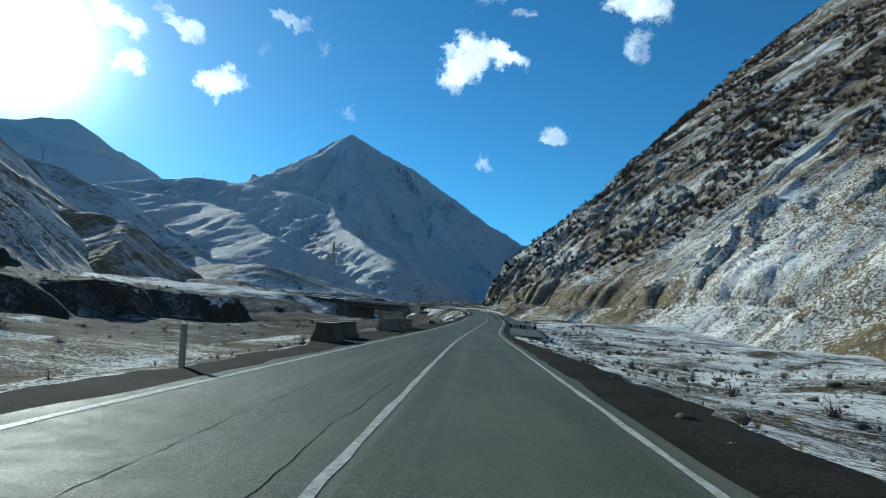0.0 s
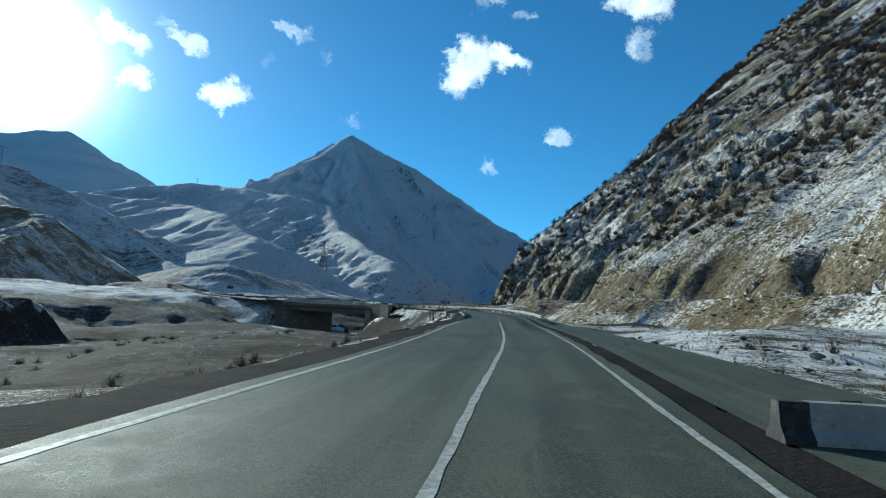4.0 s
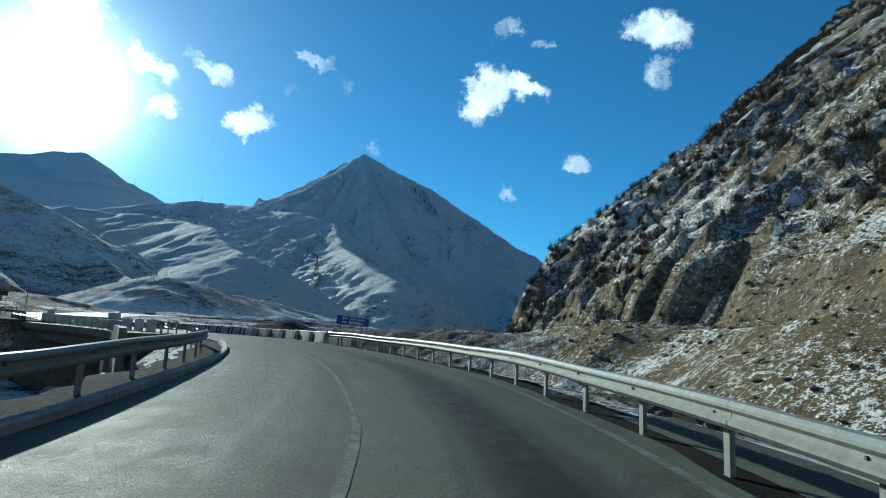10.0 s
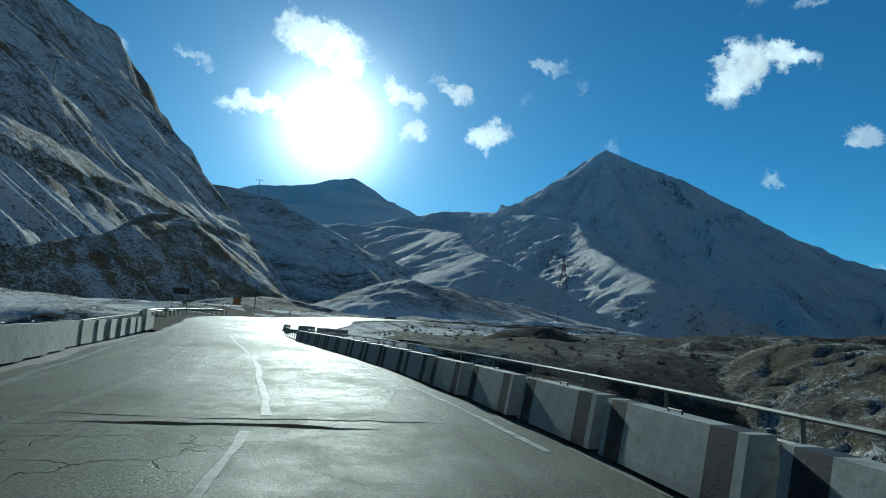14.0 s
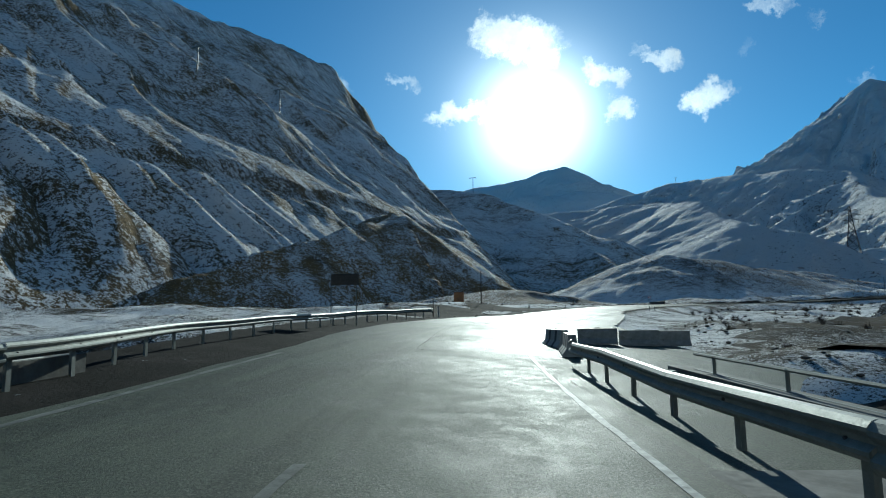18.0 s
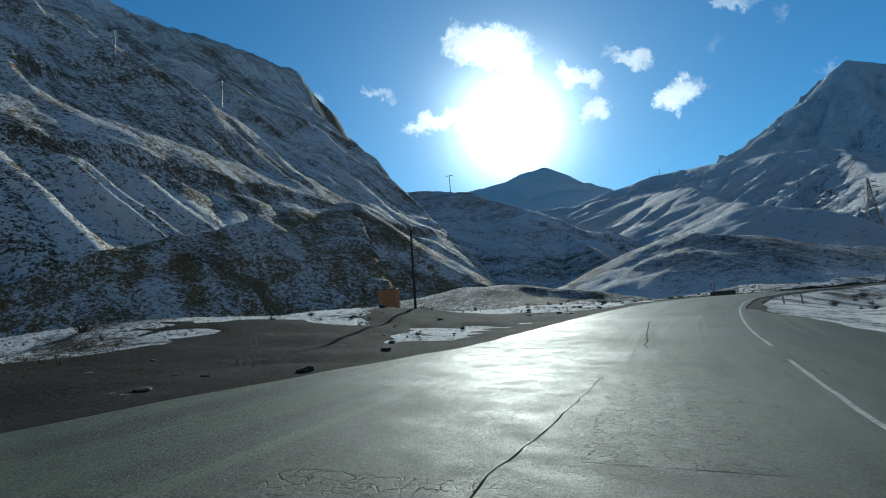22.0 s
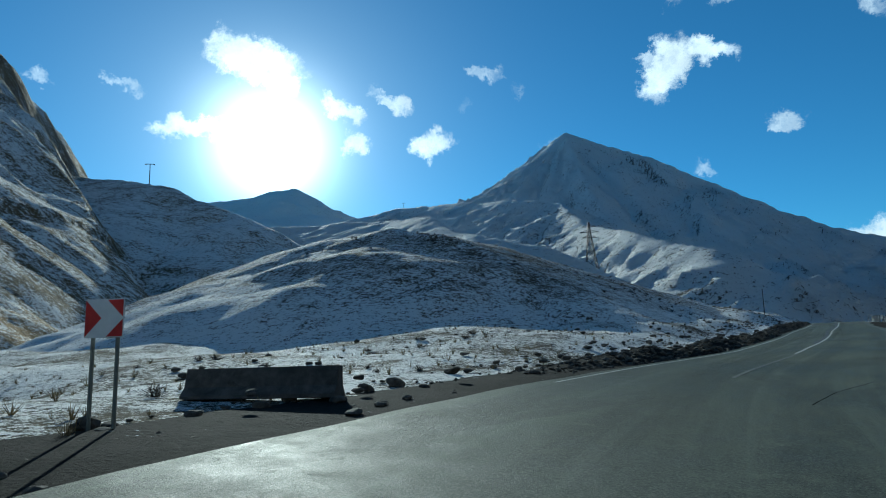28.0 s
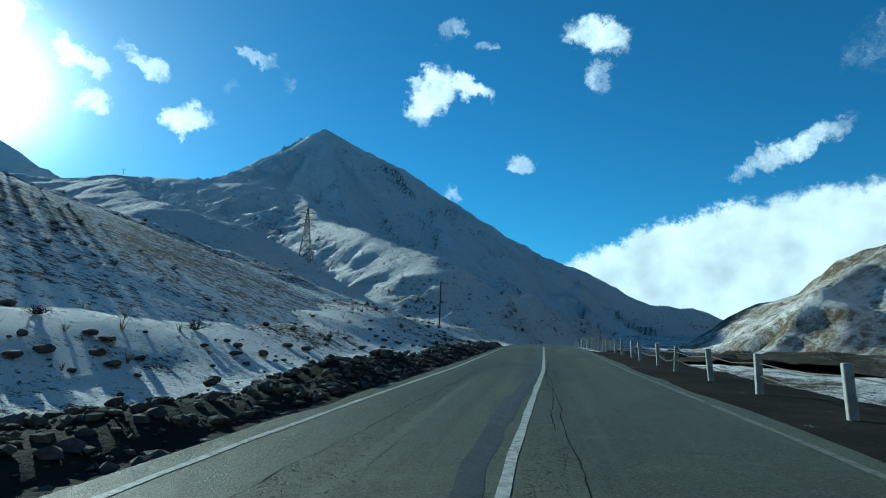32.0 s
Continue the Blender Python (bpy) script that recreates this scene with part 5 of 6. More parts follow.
def sign_text(body, size, at, parent, material):
    curve = bpy.data.curves.new("lettering", "FONT")
    curve.body, curve.size, curve.extrude, curve.offset = body, size, 0.002, 0.006
    curve.space_character = 1.25
    curve.align_x, curve.align_y = "CENTER", "CENTER"
    curve.materials.append(material)
    ob = new("lettering", curve)
    ob.parent = parent
    ob.matrix_local = pose(*at, 90, 0, 0)
    return ob


def sign_posts(ob, xs, low, high, radius=0.035, y=0.05):
    for x in xs:
        part("sign_post", tube([(x, y, low), (x, y, high)], radius, 8), STEEL, ob)


river = thing("river_sign", (-5.66, 194.25, 4.22), 26, "blue river name sign with white lettering on two posts", "road sign", tilt=(0, 4))
part("panel", block(2.04, 0.03, 0.50, (0, 0, 0), 0.004), BLUE, river)
part("border", block(2.06, 0.02, 0.52, (0, 0.012, -0.01), 0.004), SIGN_GREY, river)
sign_text("\u10db\u10d3. \u10d1\u10d8\u10d3\u10d0\u10e0\u10d0", 0.21, (0.05, -0.018, 0.365), river, SIGN_WHITE)
sign_text("riv. BIDARA", 0.21, (-0.02, -0.018, 0.135), river, SIGN_WHITE)
sign_posts(river, (-0.72, 0.62), -3.6, 0.45)

back = thing("road_sign", (-69.7, 238.2, 7.02), 42, "road sign seen from its dark back on two posts", "road sign")
part("panel", block(1.75, 0.03, 0.70, (0.1, 0, 0.08), 0.004), SIGN_GREY, back)
for z in (0.2, 0.62):
    part("rib", block(1.6, 0.03, 0.05, (0.1, 0.03, z), 0.004), STEEL, back)
sign_posts(back, (-0.8, 0.8), -3.4, 0.75)

chevron = thing("chevron_sign", (-109.2, 337.9, 8.95), 24, "red and white chevron sign facing oncoming traffic", "road sign")
part("panel", block(0.56, 0.025, 0.56, (0, 0.02, 0), 0.004), SIGN_WHITE, chevron)
for flip, x in ((0, -0.18), (1, 0.18)):
    bm = bmesh.new()
    if flip == 0:
        shape = [[(-0.35, 0.02), (-0.05, 0.36), (-0.35, 0.70)]]
    else:
        shape = [[(0.05, 0.02), (0.35, 0.02), (0.35, 0.34)], [(0.05, 0.70), (0.35, 0.38), (0.35, 0.70)]]
    for tri in shape:
        f = bm.faces.new([bm.verts.new((a * 0.78, 0.0035, b * 0.78)) for a, b in tri])
        bmesh.ops.recalc_face_normals(bm, faces=[f])
    part("chevron", bm, SIGN_RED, chevron, "red painted triangle")
sign_posts(chevron, (-0.18, 0.18), -1.7, 0.5, 0.03, 0.07)

DARK_RED = plain_material("dark_red_paint", (0.11, 0.022, 0.018), 0.6, vary=0.3, scale=6)

# delineator posts
for s, o, h, mat, label in ((12.6, -6.2, 0.9, CONCRETE, "pale leaning marker post on the shoulder"), (124.4, -6.6, 0.65, DARK_RED, "dark red marker post on the shoulder"),
                            (335.3, 5.9, 0.6, CONCRETE, "short grey concrete stub beside the road"), (333.6, 7.0, 0.65, CONCRETE, "short grey concrete stub beside the road"),
                            (131.0, -7.6, 0.55, DARK_RED, "short red marker post on the bank"), (289.4, -8.7, 1.0, WHITE_PAINT, "white concrete end post of the guardrail")):
    p = thing("marker_post", on_road(s, o, -0.1), road_yaw(s), label, "post", tilt=(0, -3))
    part("shaft", block(0.11, 0.11, h, (0, 0, 0), 0.012), mat, p)
    part("cap", block(0.12, 0.12, 0.05, (0, 0, h), 0.012), mat, p)

bent = thing("marker_post", on_road(123.0, 2.85, -0.05), road_yaw(123), "thin black steel post bent over at the rail", "post", tilt=(0, 34))
part("shaft", tube([(0, 0, -0.1), (0, 0, 0.4), (0.03, 0, 0.78)], 0.022, 8), BLACK_PAINT, bent)

# ---------------------------------------------------------------- poles, cabinet, towers
WOOD = plain_material("dark_wood", (0.07, 0.055, 0.045), 0.85, vary=0.35, scale=5, bump=0.5)
CABINET = plain_material("rusty_cabinet", (0.30, 0.15, 0.07), 0.7, vary=0.2, scale=3, dirt=(0.16, 0.09, 0.05))


def utility_pole(at, height, label, arms=1):
    pole = thing("utility_pole", at, 20, label, "pole")
    part("shaft", tube([(0, 0, -0.5), (0.02, 0, height * 0.5), (0.05, 0, height)], 0.085 if height > 4 else 0.06, 8, taper=0.06 if height > 4 else 0.05), WOOD, pole)
    for k in range(arms):
        part("crossarm", block(1.3, 0.08, 0.1, (0.05, 0.1, height - 0.4 - 0.5 * k), 0.006), WOOD, pole)
        for x in (-0.5, 0.5):
            part("insulator", tube([(x, 0.1, height - 0.3 - 0.5 * k), (x, 0.1, height - 0.15 - 0.5 * k)], 0.035, 6), SIGN_WHITE, pole)
    return pole


for x, y, h in ((-98.3, 276.9, 4.7), (-82.6, 255.6, 1.7), (-93.5, 450, 4.5)):
    utility_pole((x, y, ground_at(x, y)), h, "thin dark wooden pole beside the road", 0)

cab = thing("roadside_cabinet", (-113.2, 285.9, max(ground_at(-113.2, 285.9), 6.9)), 38, "rusty brown metal cabinet on the verge", "cabinet")
part("body", block(1.5, 1.2, 2.1, (0, 0, 0), 0.02), CABINET, cab)
part("roof", block(1.65, 1.35, 0.08, (0, 0, 2.1), 0.01), RUST, cab)
part("door", block(0.8, 0.03, 1.7, (0.1, -0.61, 0.15), 0.006), CABINET, cab)
part("plinth", block(1.6, 1.3, 0.7, (0, 0, -0.7), 0.01), CONCRETE, cab)


def lattice_pylon(at, height, yaw, label):
    """A steel transmission tower with four legs, bracing and three arms."""
    tower = thing("lattice_pylon", at, yaw, label, "pylon")
    half = lambda z: height * (0.115 * (1 - z) ** 1.3 + 0.012)
    levels = [0, 0.18, 0.34, 0.48, 0.60, 0.70, 0.79, 0.87, 0.94, 1.0]
    t = height * 0.0045
    for sx, sy in ((-1, -1), (1, -1), (1, 1), (-1, 1)):
        part("leg", tube([(sx * half(z), sy * half(z), height * z) for z in levels], t * 1.5, 4), RUST, tower)
    for a, b in zip(levels[:-1], levels[1:]):
        bm = bmesh.new()
        ring = lambda z: [(sx * half(z), sy * half(z), height * z) for sx, sy in ((-1, -1), (1, -1), (1, 1), (-1, 1))]
        lo, hi = ring(a), ring(b)
        for i in range(4):
            j = (i + 1) % 4
            tube([lo[i], hi[j]], t, 3, bm)
            tube([lo[j], hi[i]], t, 3, bm)
            tube([hi[i], hi[j]], t, 3, bm)
        part("bracing", bm, RUST, tower)
    for z, w in ((0.72, 0.13), (0.82, 0.17), (0.92, 0.12)):
        bm = tube([(-w * height, 0, height * z), (w * height, 0, height * z)], t * 1.2, 4)
        tube([(-w * height, 0, height * z), (0, 0, height * (z + 0.05)), (w * height, 0, height * z)], t, 3, bm)
        part("arm", bm, RUST, tower)
    return tower


lattice_pylon((-165, 684, 44), 33, 20, "tall steel lattice power pylon below the peak")
lattice_pylon((-210, 1010, 95), 36, 20, "steel lattice power pylon on the lower slope")
lattice_pylon((190, 1780, 150), 40, 10, "distant steel lattice pylon on the ridge")


def lift_tower(at, height, yaw, label):
    tower = thing("lift_tower", at, yaw, label, "tower")
    part("mast", tube([(0, 0, -3), (0, 0, height)], 0.45, 8, taper=0.3), STEEL, tower)
    part("crossbar", block(height * 0.42, 0.5, 0.5, (0, 0, height - 0.2), 0.03), STEEL, tower)
    for x in (-0.2, 0.2):
        part("pulley_bar", block(0.4, 2.6, 0.5, (x * height, 0, height - 0.7), 0.03), STEEL, tower)
    return tower


def on_left(x, y):
    return float(left_mountain(np.array([float(x)]), np.array([float(y)]))[0])


for x, y, h in ((-384.4, 323.6, 17), (-418, 390, 20), (-521, 669, 17)):
    lift_tower((x, y, on_left(x, y)), h, 35, "grey steel cable lift tower on the snowy slope")
for x, y, z in ((-682, 1420, 292), (-612, 1480, 287)):
    lift_tower((x, y, z), 14, 30, "distant cable lift tower on the ridge")

# ---------------------------------------------------------------- cable fence at the end of the way
fence = thing("cable_fence", (0, 0, 0), label="pale concrete posts with two slack steel cables", category="fence")
POST_BM = block(0.16, 0.14, 1.35, (0, 0, -0.4), 0.015)
FENCE_POST = bpy.data.meshes.new("post")
POST_BM.to_mesh(FENCE_POST)
POST_BM.free()
FENCE_POST.materials.append(WHITE_PAINT)
rng = random.Random(9)
prev = None
for k in range(24):
    s = 426.6 + 4.1 * k + rng.uniform(-0.3, 0.3)
    if s > 520:
        break
    o = right_edge(s) + 1.95 + rng.uniform(-0.1, 0.1)
    at = on_road(s, o, -0.03)
    shared("post", FENCE_POST, pose(*at, rng.uniform(-4, 4), rng.uniform(-4, 4), road_yaw(s) + rng.uniform(-8, 8)), fence)
    if prev is not None:
        for z in (0.72, 0.42):
            mid_pt = (np.array(prev) + np.array(at)) / 2
            pts = [(*prev[:2], prev[2] + z), (*mid_pt[:2], mid_pt[2] + z - rng.uniform(0.06, 0.2)), (*at[:2], at[2] + z)]
            part("cable", tube(pts, 0.013, 5), RUST, fence)
    prev = at

# ---------------------------------------------------------------- stones, tufts and shrubs
STONE = plain_material("stone", (0.088, 0.079, 0.068), 0.9, vary=0.4, scale=4, bump=0.6)
STONE.node_tree.nodes["Principled BSDF"].inputs["Specular IOR Level"].default_value = 0.06


def stone_verts(seed):
    bm = bmesh.new()
    bmesh.ops.create_icosphere(bm, subdivisions=2, radius=0.5)
    r = np.random.RandomState(seed)
    ax = r.randn(7, 3)
    ax /= np.linalg.norm(ax, axis=1, keepdims=True)
    for v in bm.verts:
        c = np.array(v.co)
        for a in ax:
            d = float(c @ a)
            lim = 0.27 + 0.06 * (a[0] + 1)
            if d > lim:
                c = c - a * (d - lim) * 0.9
        v.co = Vector(c * np.array([1.2, 1.0, 0.8]))
    co = np.array([v.co[:] for v in bm.verts])
    tri = np.array([[v.index for v in f.verts] for f in bm.faces])
    bm.free()
    return co, tri


STONES = [stone_verts(k) for k in range(6)]


def scatter(name, places, sizes, material, label, category, shapes, flatten=0.75, sink=0.25, seed=0, kind="stuff", smooth=False):
    """One object of many small pieces at places (x, y, z)."""
    rng = np.random.RandomState(seed)
    cos, tris, base = [], [], 0
    for p, size in zip(places, sizes):
        co, tri = shapes[rng.randint(len(shapes))]
        a = rng.rand() * 2 * math.pi
        rot = np.array([[math.cos(a), -math.sin(a), 0], [math.sin(a), math.cos(a), 0], [0, 0, 1]])
        scale = size * (0.8 + 0.4 * rng.rand(3)) * np.array([1, 1, flatten])
        c = (co * scale) @ rot.T + np.asarray(p) + np.array([0, 0, size * sink])
        cos.append(c)
        tris.append(tri + base)
        base += len(co)
    ob = sheet(name, np.concatenate(cos), np.concatenate(tris), material, smooth)
    return tagged(ob, label, category, kind=kind)


def heights_at(x, y):
    s, o, z = nearest(x, y)
    h = ground_height(x, y, s, o, z)
    return h, s, o


def band(n, s0, s1, o0, o1, seed):
    """Random places in a band beside the road, on the ground."""
    r = np.random.RandomState(seed)
    s, o = s0 + (s1 - s0) * r.rand(n), o0 + (o1 - o0) * r.rand(n)
    p = on_road(s, o)
    return np.stack([p[:, 0], p[:, 1], np.array([ground_at(a, b) for a, b in p[:, :2]])], -1)


# separate boulders beside the road
BOULDERS = []
for k, (co, tri) in enumerate(STONES):
    mesh = bpy.data.meshes.new("boulder")
    mesh.from_pydata([tuple(c) for c in co], [], [tuple(int(i) for i in t) for t in tri])
    mesh.materials.append(STONE)
    BOULDERS.append(mesh)
rng = random.Random(21)


def boulder(x, y, size, label, group, lift=0.0):
    ob = new("boulder", BOULDERS[rng.randrange(6)])
    ob.matrix_world = Matrix.Translation((x, y, max(ground_at(x, y), float(hill_height(np.array([x]), np.array([y]))[0])) + lift + size * 0.18)) @ Euler((rng.uniform(-0.3, 0.3), rng.uniform(-0.3, 0.3), rng.uniform(0, 6.28))).to_matrix().to_4x4() @ Matrix.Diagonal((size, size * rng.uniform(0.7, 1.1), size * rng.uniform(0.6, 0.85), 1))
    return tagged(ob, label, "boulder", group)


for s, o, size in ((125.2, 7.3, 1.0), (121.5, 7.9, 0.7), (117.5, 8.4, 0.8), (128.5, 6.6, 0.45), (38.8, 11.3, 0.7), (36.3, 14.4, 0.55), (9.0, 7.4, 0.6), (28, 9.5, 0.5), (54, 12.5, 0.6), (33, 19, 0.7), (46, 16.5, 0.5), (142, 16.4, 0.9), (156, 18, 0.7), (22, 12, 0.4), (60, 18, 0.5), (26, 17, 0.45), (70, 15, 0.6), (17, 10.5, 0.35), (104, 14, 0.7), (120, 17, 0.6)):
    p = on_road(s, o)
    boulder(p[0], p[1], size, "grey boulder on the snow-dusted verge", "boulders on the right verge")
for k in range(34):
    s = 368 + 3.3 * k + rng.uniform(-0.6, 0.6)
    if s > 476:
        break
    o = left_edge(s) - 1.5 - rng.uniform(0, 1.2) - 0.9 * (s < 385)
    p = on_road(s, o)
    boulder(p[0], p[1], rng.choice((0.2, 0.25, 0.3, 0.35, 0.5)), "dark broken boulder piled along the asphalt edge", "boulders along the left verge", 0.3)
for s, o, size in ((366, -9.2, 0.5), (367.4, -8.8, 0.35), (368.5, -9.4, 0.6), (370, -8.6, 0.4), (371.2, -9.0, 0.5), (372.6, -8.4, 0.45), (374, -8.0, 0.3), (378, -7.6, 0.4), (379.5, -7.9, 0.5), (313.2, -14.5, 0.5), (322, -10.5, 0.4), (336, -9.5, 0.5), (345, -10, 0.6), (352, -9, 0.5), (358, -9.6, 0.45), (363, -9.2, 0.7)):
    p = on_road(s, o)
    boulder(p[0], p[1], size, "dark stone at the edge of the gravel lay-by", "boulders along the left verge")


def chip_shape(seed):
    """A small angular broken stone."""
    bm = bmesh.new()
    bmesh.ops.create_icosphere(bm, subdivisions=1, radius=0.5)
    q = np.random.RandomState(seed)
    co = np.array([v.co[:] for v in bm.verts]) * (0.62 + 0.6 * q.rand(len(bm.verts), 1)) * np.array([1.25, 0.95, 0.8])
    tri = np.array([[v.index for v in f.verts] for f in bm.faces])
    bm.free()
    return co, tri


CHIPS = [chip_shape(40 + k) for k in range(8)]


def berm_lift(s, c):
    """Height of the earth bank along the asphalt edge; c runs from 0 to 1 across it."""
    swell = 0.36 + 0.20 * value_noise(s / 4.1, c * 1.5, 91) + 0.16 * value_noise(s / 1.1, c * 4, 92)
    return np.sin(np.pi * np.clip(c, 0, 1)) ** 0.8 * swell * smoothstep(s, 380, 394) + 0.05 * value_noise(s / 0.4, c * 9, 93)


ss, cc = np.arange(362, 480, 0.5), np.linspace(0, 1, 11)
S, C = np.meshgrid(ss, cc, indexing="ij")
co = on_road(S.ravel(), left_edge(S.ravel()) - 0.62 - 2.6 * C.ravel(), -0.12 + berm_lift(S.ravel(), C.ravel()))
idx = np.arange(S.size).reshape(S.shape)
berm = sheet("earth_berm", co, np.stack([idx[:-1, :-1], idx[1:, :-1], idx[1:, 1:], idx[:-1, 1:]], -1).reshape(-1, 4), GRAVEL)
tagged(berm, "low bank of dark earth and gravel along the asphalt edge", "berm", kind="structure")
q = np.random.RandomState(8)
n = 10500
s, c = 364 + 114 * q.rand(n), -0.12 + 1.25 * q.rand(n)
P = on_road(s, left_edge(s) - 0.62 - 2.6 * c, -0.12 + berm_lift(s, c))
P[:, 2] = np.maximum(P[:, 2], hill_height(P[:, 0], P[:, 1]) - 0.05)
scatter("rubble_berm", P, (0.05 + 0.26 * q.rand(len(P)) ** 3.4) * (0.5 + 0.5 * smoothstep(s, 378, 394)), STONE, "dark broken rubble heaped along the asphalt edge", "rubble", CHIPS, 0.8, 0.12, 15)
n = 900
s, o = 150 + 56 * q.rand(n), 5.8 + 26 * q.rand(n)
P = on_road(s, o)
P[:, 2] = np.maximum(cliff_height(P[:, 0], P[:, 1]), np.array([ground_at(a, b) for a, b in P[:, :2]]))
scatter("scree_stones", P, 0.10 + 0.6 * q.rand(len(P)) ** 3, STONE, "broken brown stones on the scree", "stones", CHIPS, 0.8, 0.1, 16)
r = np.random.RandomState(3)
P = np.concatenate([band(900, -20, 130, 3.5, 26, 1), band(500, 366, 470, -9.5, -5.4, 2), band(500, 100, 200, -14, -5.5, 4), band(350, 290, 366, -14, -7, 5), band(300, 380, 470, -22, -8, 6), band(250, 250, 300, 12, 24, 7), band(200, 420, 470, 6, 14, 8)])
scatter("loose_stones", P, 0.08 + 0.30 * r.rand(len(P)) ** 3, STONE, "loose grey stones scattered beside the road", "stones", STONES[:3], seed=5)


def tuft_shape(seed, blades=14):
    rr = np.random.RandomState(seed)
    co, tri = [], []
    for _ in range(blades):
        a, lean, h = rr.rand() * 6.28, 0.15 + 0.5 * rr.rand(), 0.5 + 0.5 * rr.rand()
        d = np.array([math.cos(a), math.sin(a), 0])
        side = np.array([-d[1], d[0], 0]) * 0.035
        b = d * 0.12 * rr.rand()
        k = len(co)
        co += [b - side, b + side, b + d * lean + np.array([0, 0, h])]
        tri.append([k, k + 1, k + 2])
    return np.array(co), np.array(tri)


def shrub_shape(seed, twigs=46):
    """A leafless bush of many thin forked twigs."""
    rr = np.random.RandomState(seed)
    co, tri = [], []

    def twig(p, q, w):
        d = q - p
        side = np.cross(d, rr.randn(3))
        side = side / (np.linalg.norm(side) + 1e-9) * w
        k = len(co)
        co.extend([p - side, p + side, q])
        tri.append([k, k + 1, k + 2])

    for _ in range(twigs):
        a, up = rr.rand() * 6.28, 0.35 + 0.65 * rr.rand()
        d = np.array([math.cos(a) * (1.1 - up), math.sin(a) * (1.1 - up), up])
        root = np.array([rr.randn() * 0.08, rr.randn() * 0.08, -0.05])
        tip = root + d * (0.6 + 0.45 * rr.rand())
        twig(root, tip, 0.022)
        for _ in range(3):
            m = root + (tip - root) * (0.35 + 0.5 * rr.rand())
            twig(m, m + d * 0.25 + rr.randn(3) * 0.14, 0.014)
    return np.array(co), np.array(tri)


TUFTS, SHRUBS = [tuft_shape(k) for k in range(4)], [shrub_shape(k) for k in range(5)]
DRY = plain_material("dry_grass", (0.22, 0.17, 0.085), 0.9, vary=0.4, scale=0.8, bump=0.0)
TWIG = plain_material("bare_twigs", (0.060, 0.046, 0.036), 0.9, vary=0.4, scale=0.5, bump=0.0)

P = np.concatenate([band(1500, -20, 130, 4.5, 30, 11), band(700, 0, 130, -26, -6.5, 12), band(900, 366, 470, -30, -8, 13), band(400, 290, 370, -26, -10, 14), band(500, 130, 200, 7, 30, 16)])
scatter("grass_tufts", P, 0.16 + 0.22 * r.rand(len(P)), DRY, "dry yellow grass tufts poking through thin snow", "grass", TUFTS, 1.0, -0.02, 6)

# shrubs on the slopes
rr = np.random.RandomState(12)


def slope_places(n, x0, x1, y0, y1, height, keep, seed):
    q = np.random.RandomState(seed)
    x, y = x0 + (x1 - x0) * q.rand(n), y0 + (y1 - y0) * q.rand(n)
    h = height(x, y)
    ok = keep(x, y, h)
    return np.stack([x[ok], y[ok], h[ok]], -1)


near_top = lambda x, y, h: (h > 6) & (np.abs(y - np.interp(x, CLIFF_TOP_X, CLIFF_TOP_Y) + 6) < 14)
clumps = lambda x, y, h: (h > 8) & (fbm(x / 30, y / 30, 3, 77) > 0.25) & (y < np.interp(x, CLIFF_TOP_X, CLIFF_TOP_Y))
P = np.concatenate([slope_places(9000, -8, 200, 285, 560, cliff_height, near_top, 1), slope_places(12000, 10, 240, 60, 520, cliff_height, clumps, 2)])
HIGH = np.concatenate([slope_places(5000, 140, 400, 380, 740, cliff_height, lambda x, y, h: (h > 60) & (np.abs(y - np.interp(x, CLIFF_TOP_X, CLIFF_TOP_Y) + 12) < 30), 5), slope_places(5000, 60, 300, 150, 600, cliff_height, lambda x, y, h: (h > 45) & (fbm(x / 40, y / 40, 3, 78) > 0.1) & (y < np.interp(x, CLIFF_TOP_X, CLIFF_TOP_Y)), 6)])
scatter("high_shrubs", HIGH, 2.2 + 2.2 * rr.rand(len(HIGH)), TWIG, "dark leafless brush high on the mountainside", "shrubs", SHRUBS, 0.9, 0.0, 18)
scatter("slope_shrubs", P, 1.2 + 1.6 * rr.rand(len(P)), TWIG, "leafless dark shrubs on the rocky slope", "shrubs", SHRUBS, 1.0, 0.0, 8)
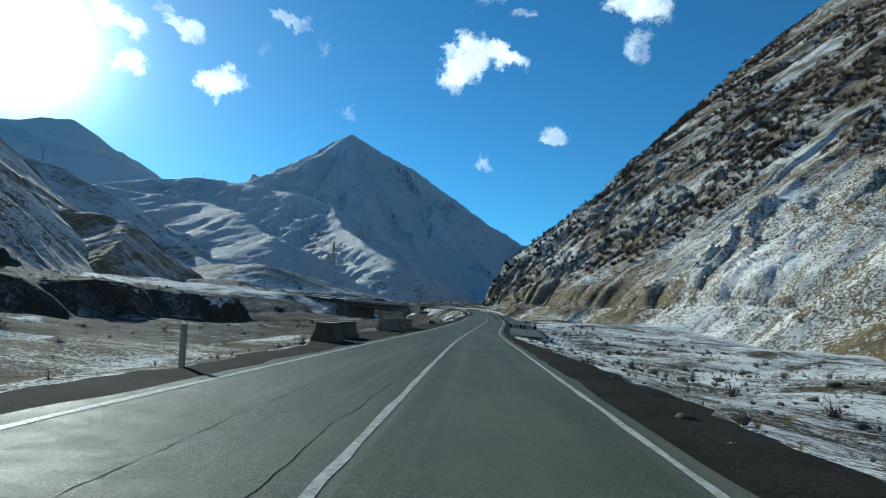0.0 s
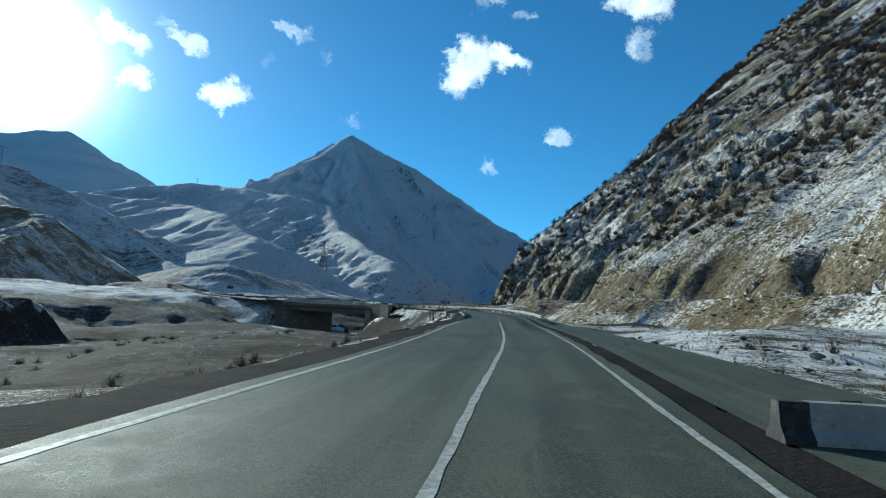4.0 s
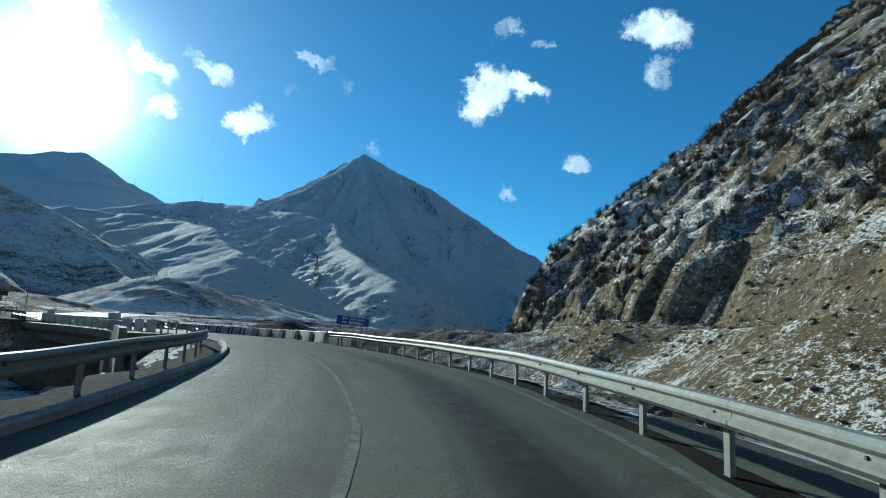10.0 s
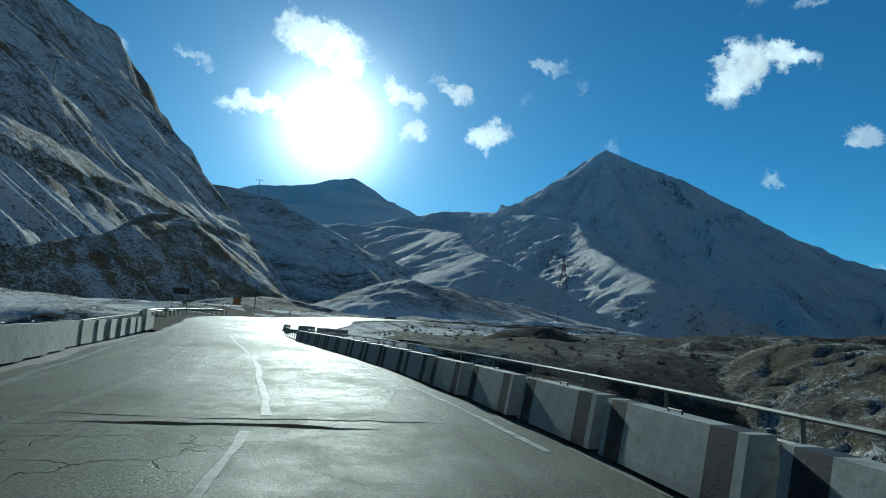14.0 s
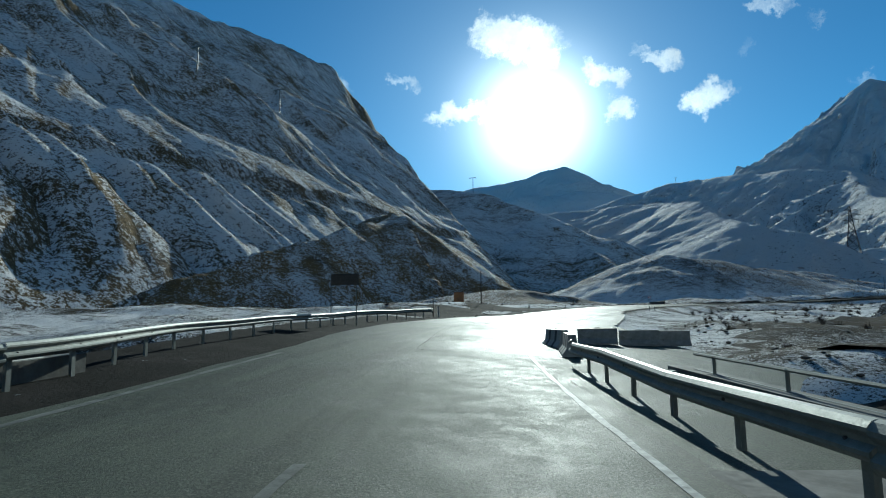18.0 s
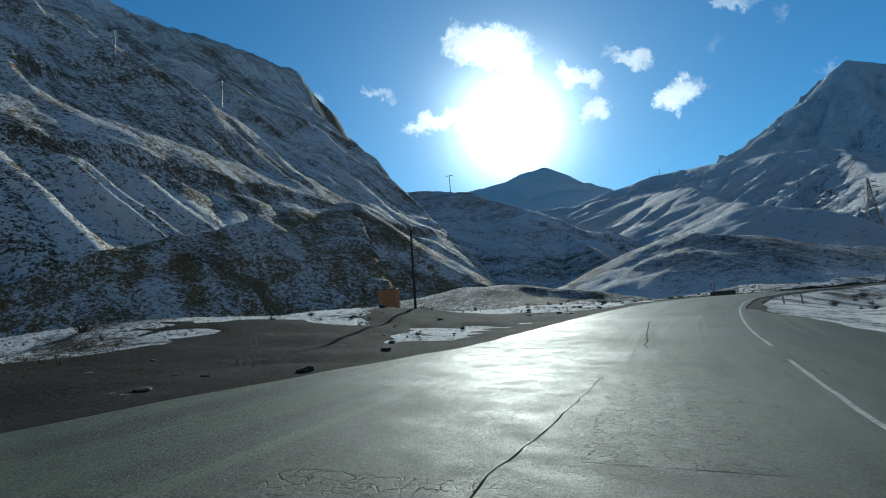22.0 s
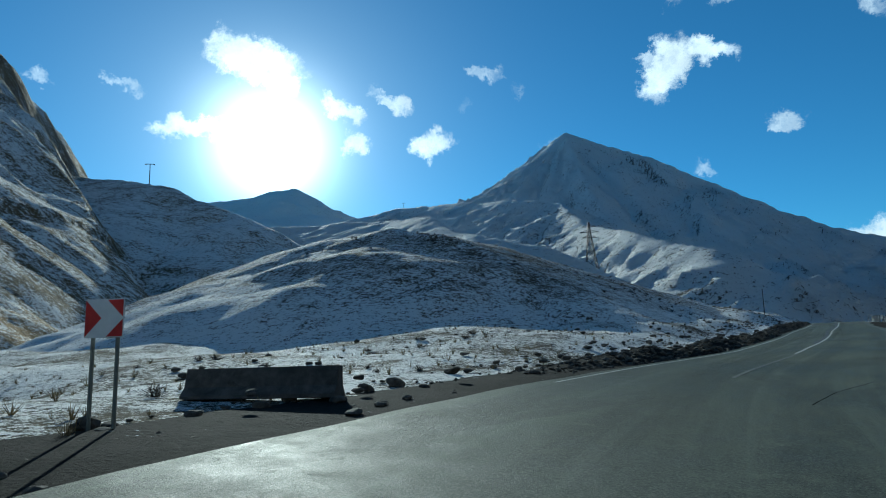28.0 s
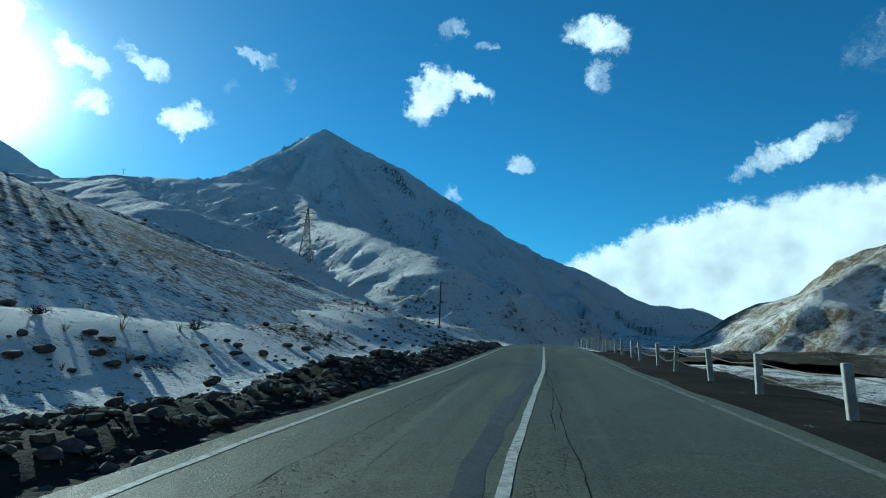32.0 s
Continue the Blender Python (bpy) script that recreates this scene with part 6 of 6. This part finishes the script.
hill_ok = lambda x, y, h: (h > 10) & (fbm(x / 18, y / 18, 3, 79) > 0.1)
P = np.concatenate([slope_places(2600, -220, -92, 395, 540, lambda x, y: np.maximum(hill_height(x, y), heights_at(x, y)[0]), hill_ok, 3), band(60, 375, 470, -22, -9, 31)])
scatter("hill_scrub", P, 0.28 + 0.42 * rr.rand(len(P)), TWIG, "low dark scrub on the snowy hill", "shrubs", SHRUBS, 0.5, 0.0, 9)
P = np.concatenate([band(900, 198, 330, 14, 120, 36), band(500, 20, 200, -110, -26, 37), band(160, 330, 420, 9, 40, 38)])
scatter("valley_scrub", P, 0.4 + 0.8 * rr.rand(len(P)), TWIG, "low dark bushes on the valley floor", "shrubs", SHRUBS, 0.7, 0.0, 19)
P = np.concatenate([band(90, -20, 120, 6, 30, 33), band(40, 20, 110, -22, -8, 34), band(60, 300, 366, -30, -14, 35)])
scatter("verge_scrub", P, 0.35 + 0.5 * rr.rand(len(P)), TWIG, "small bare bushes on the verge", "shrubs", SHRUBS, 0.9, 0.0, 10)

# broken stones, grass and low brush over the near part of the cliff
q = np.random.RandomState(44)
below_top = lambda x, y, h: (h > 3) & (y < np.interp(x, CLIFF_TOP_X, CLIFF_TOP_Y) - 4)
ROCKY = plain_material("cliff_rock", (0.15, 0.125, 0.088), 0.9, vary=0.5, scale=1.2, bump=0.6)
P = slope_places(17000, 8, 120, 60, 330, cliff_height, lambda x, y, h: below_top(x, y, h) & (fbm(x / 22, y / 22, 3, 5) + 0.5 * fbm(x / 6, y / 6, 2, 6) > -0.1), 45)
scatter("cliff_rubble", P, 0.22 + 0.7 * q.rand(len(P)) ** 3, ROCKY, "broken brown rock lying over the steep slope", "stones", CHIPS, 0.8, 0.0, 46)
P = slope_places(16000, 6, 120, 40, 330, cliff_height, lambda x, y, h: below_top(x, y, h) & (fbm(x / 16, y / 16, 3, 7) > -0.25), 47)
scatter("cliff_grass", P, 0.4 + 0.5 * q.rand(len(P)), DRY, "tufts of dry grass on the rocky slope", "grass", TUFTS, 0.8, 0.0, 48)
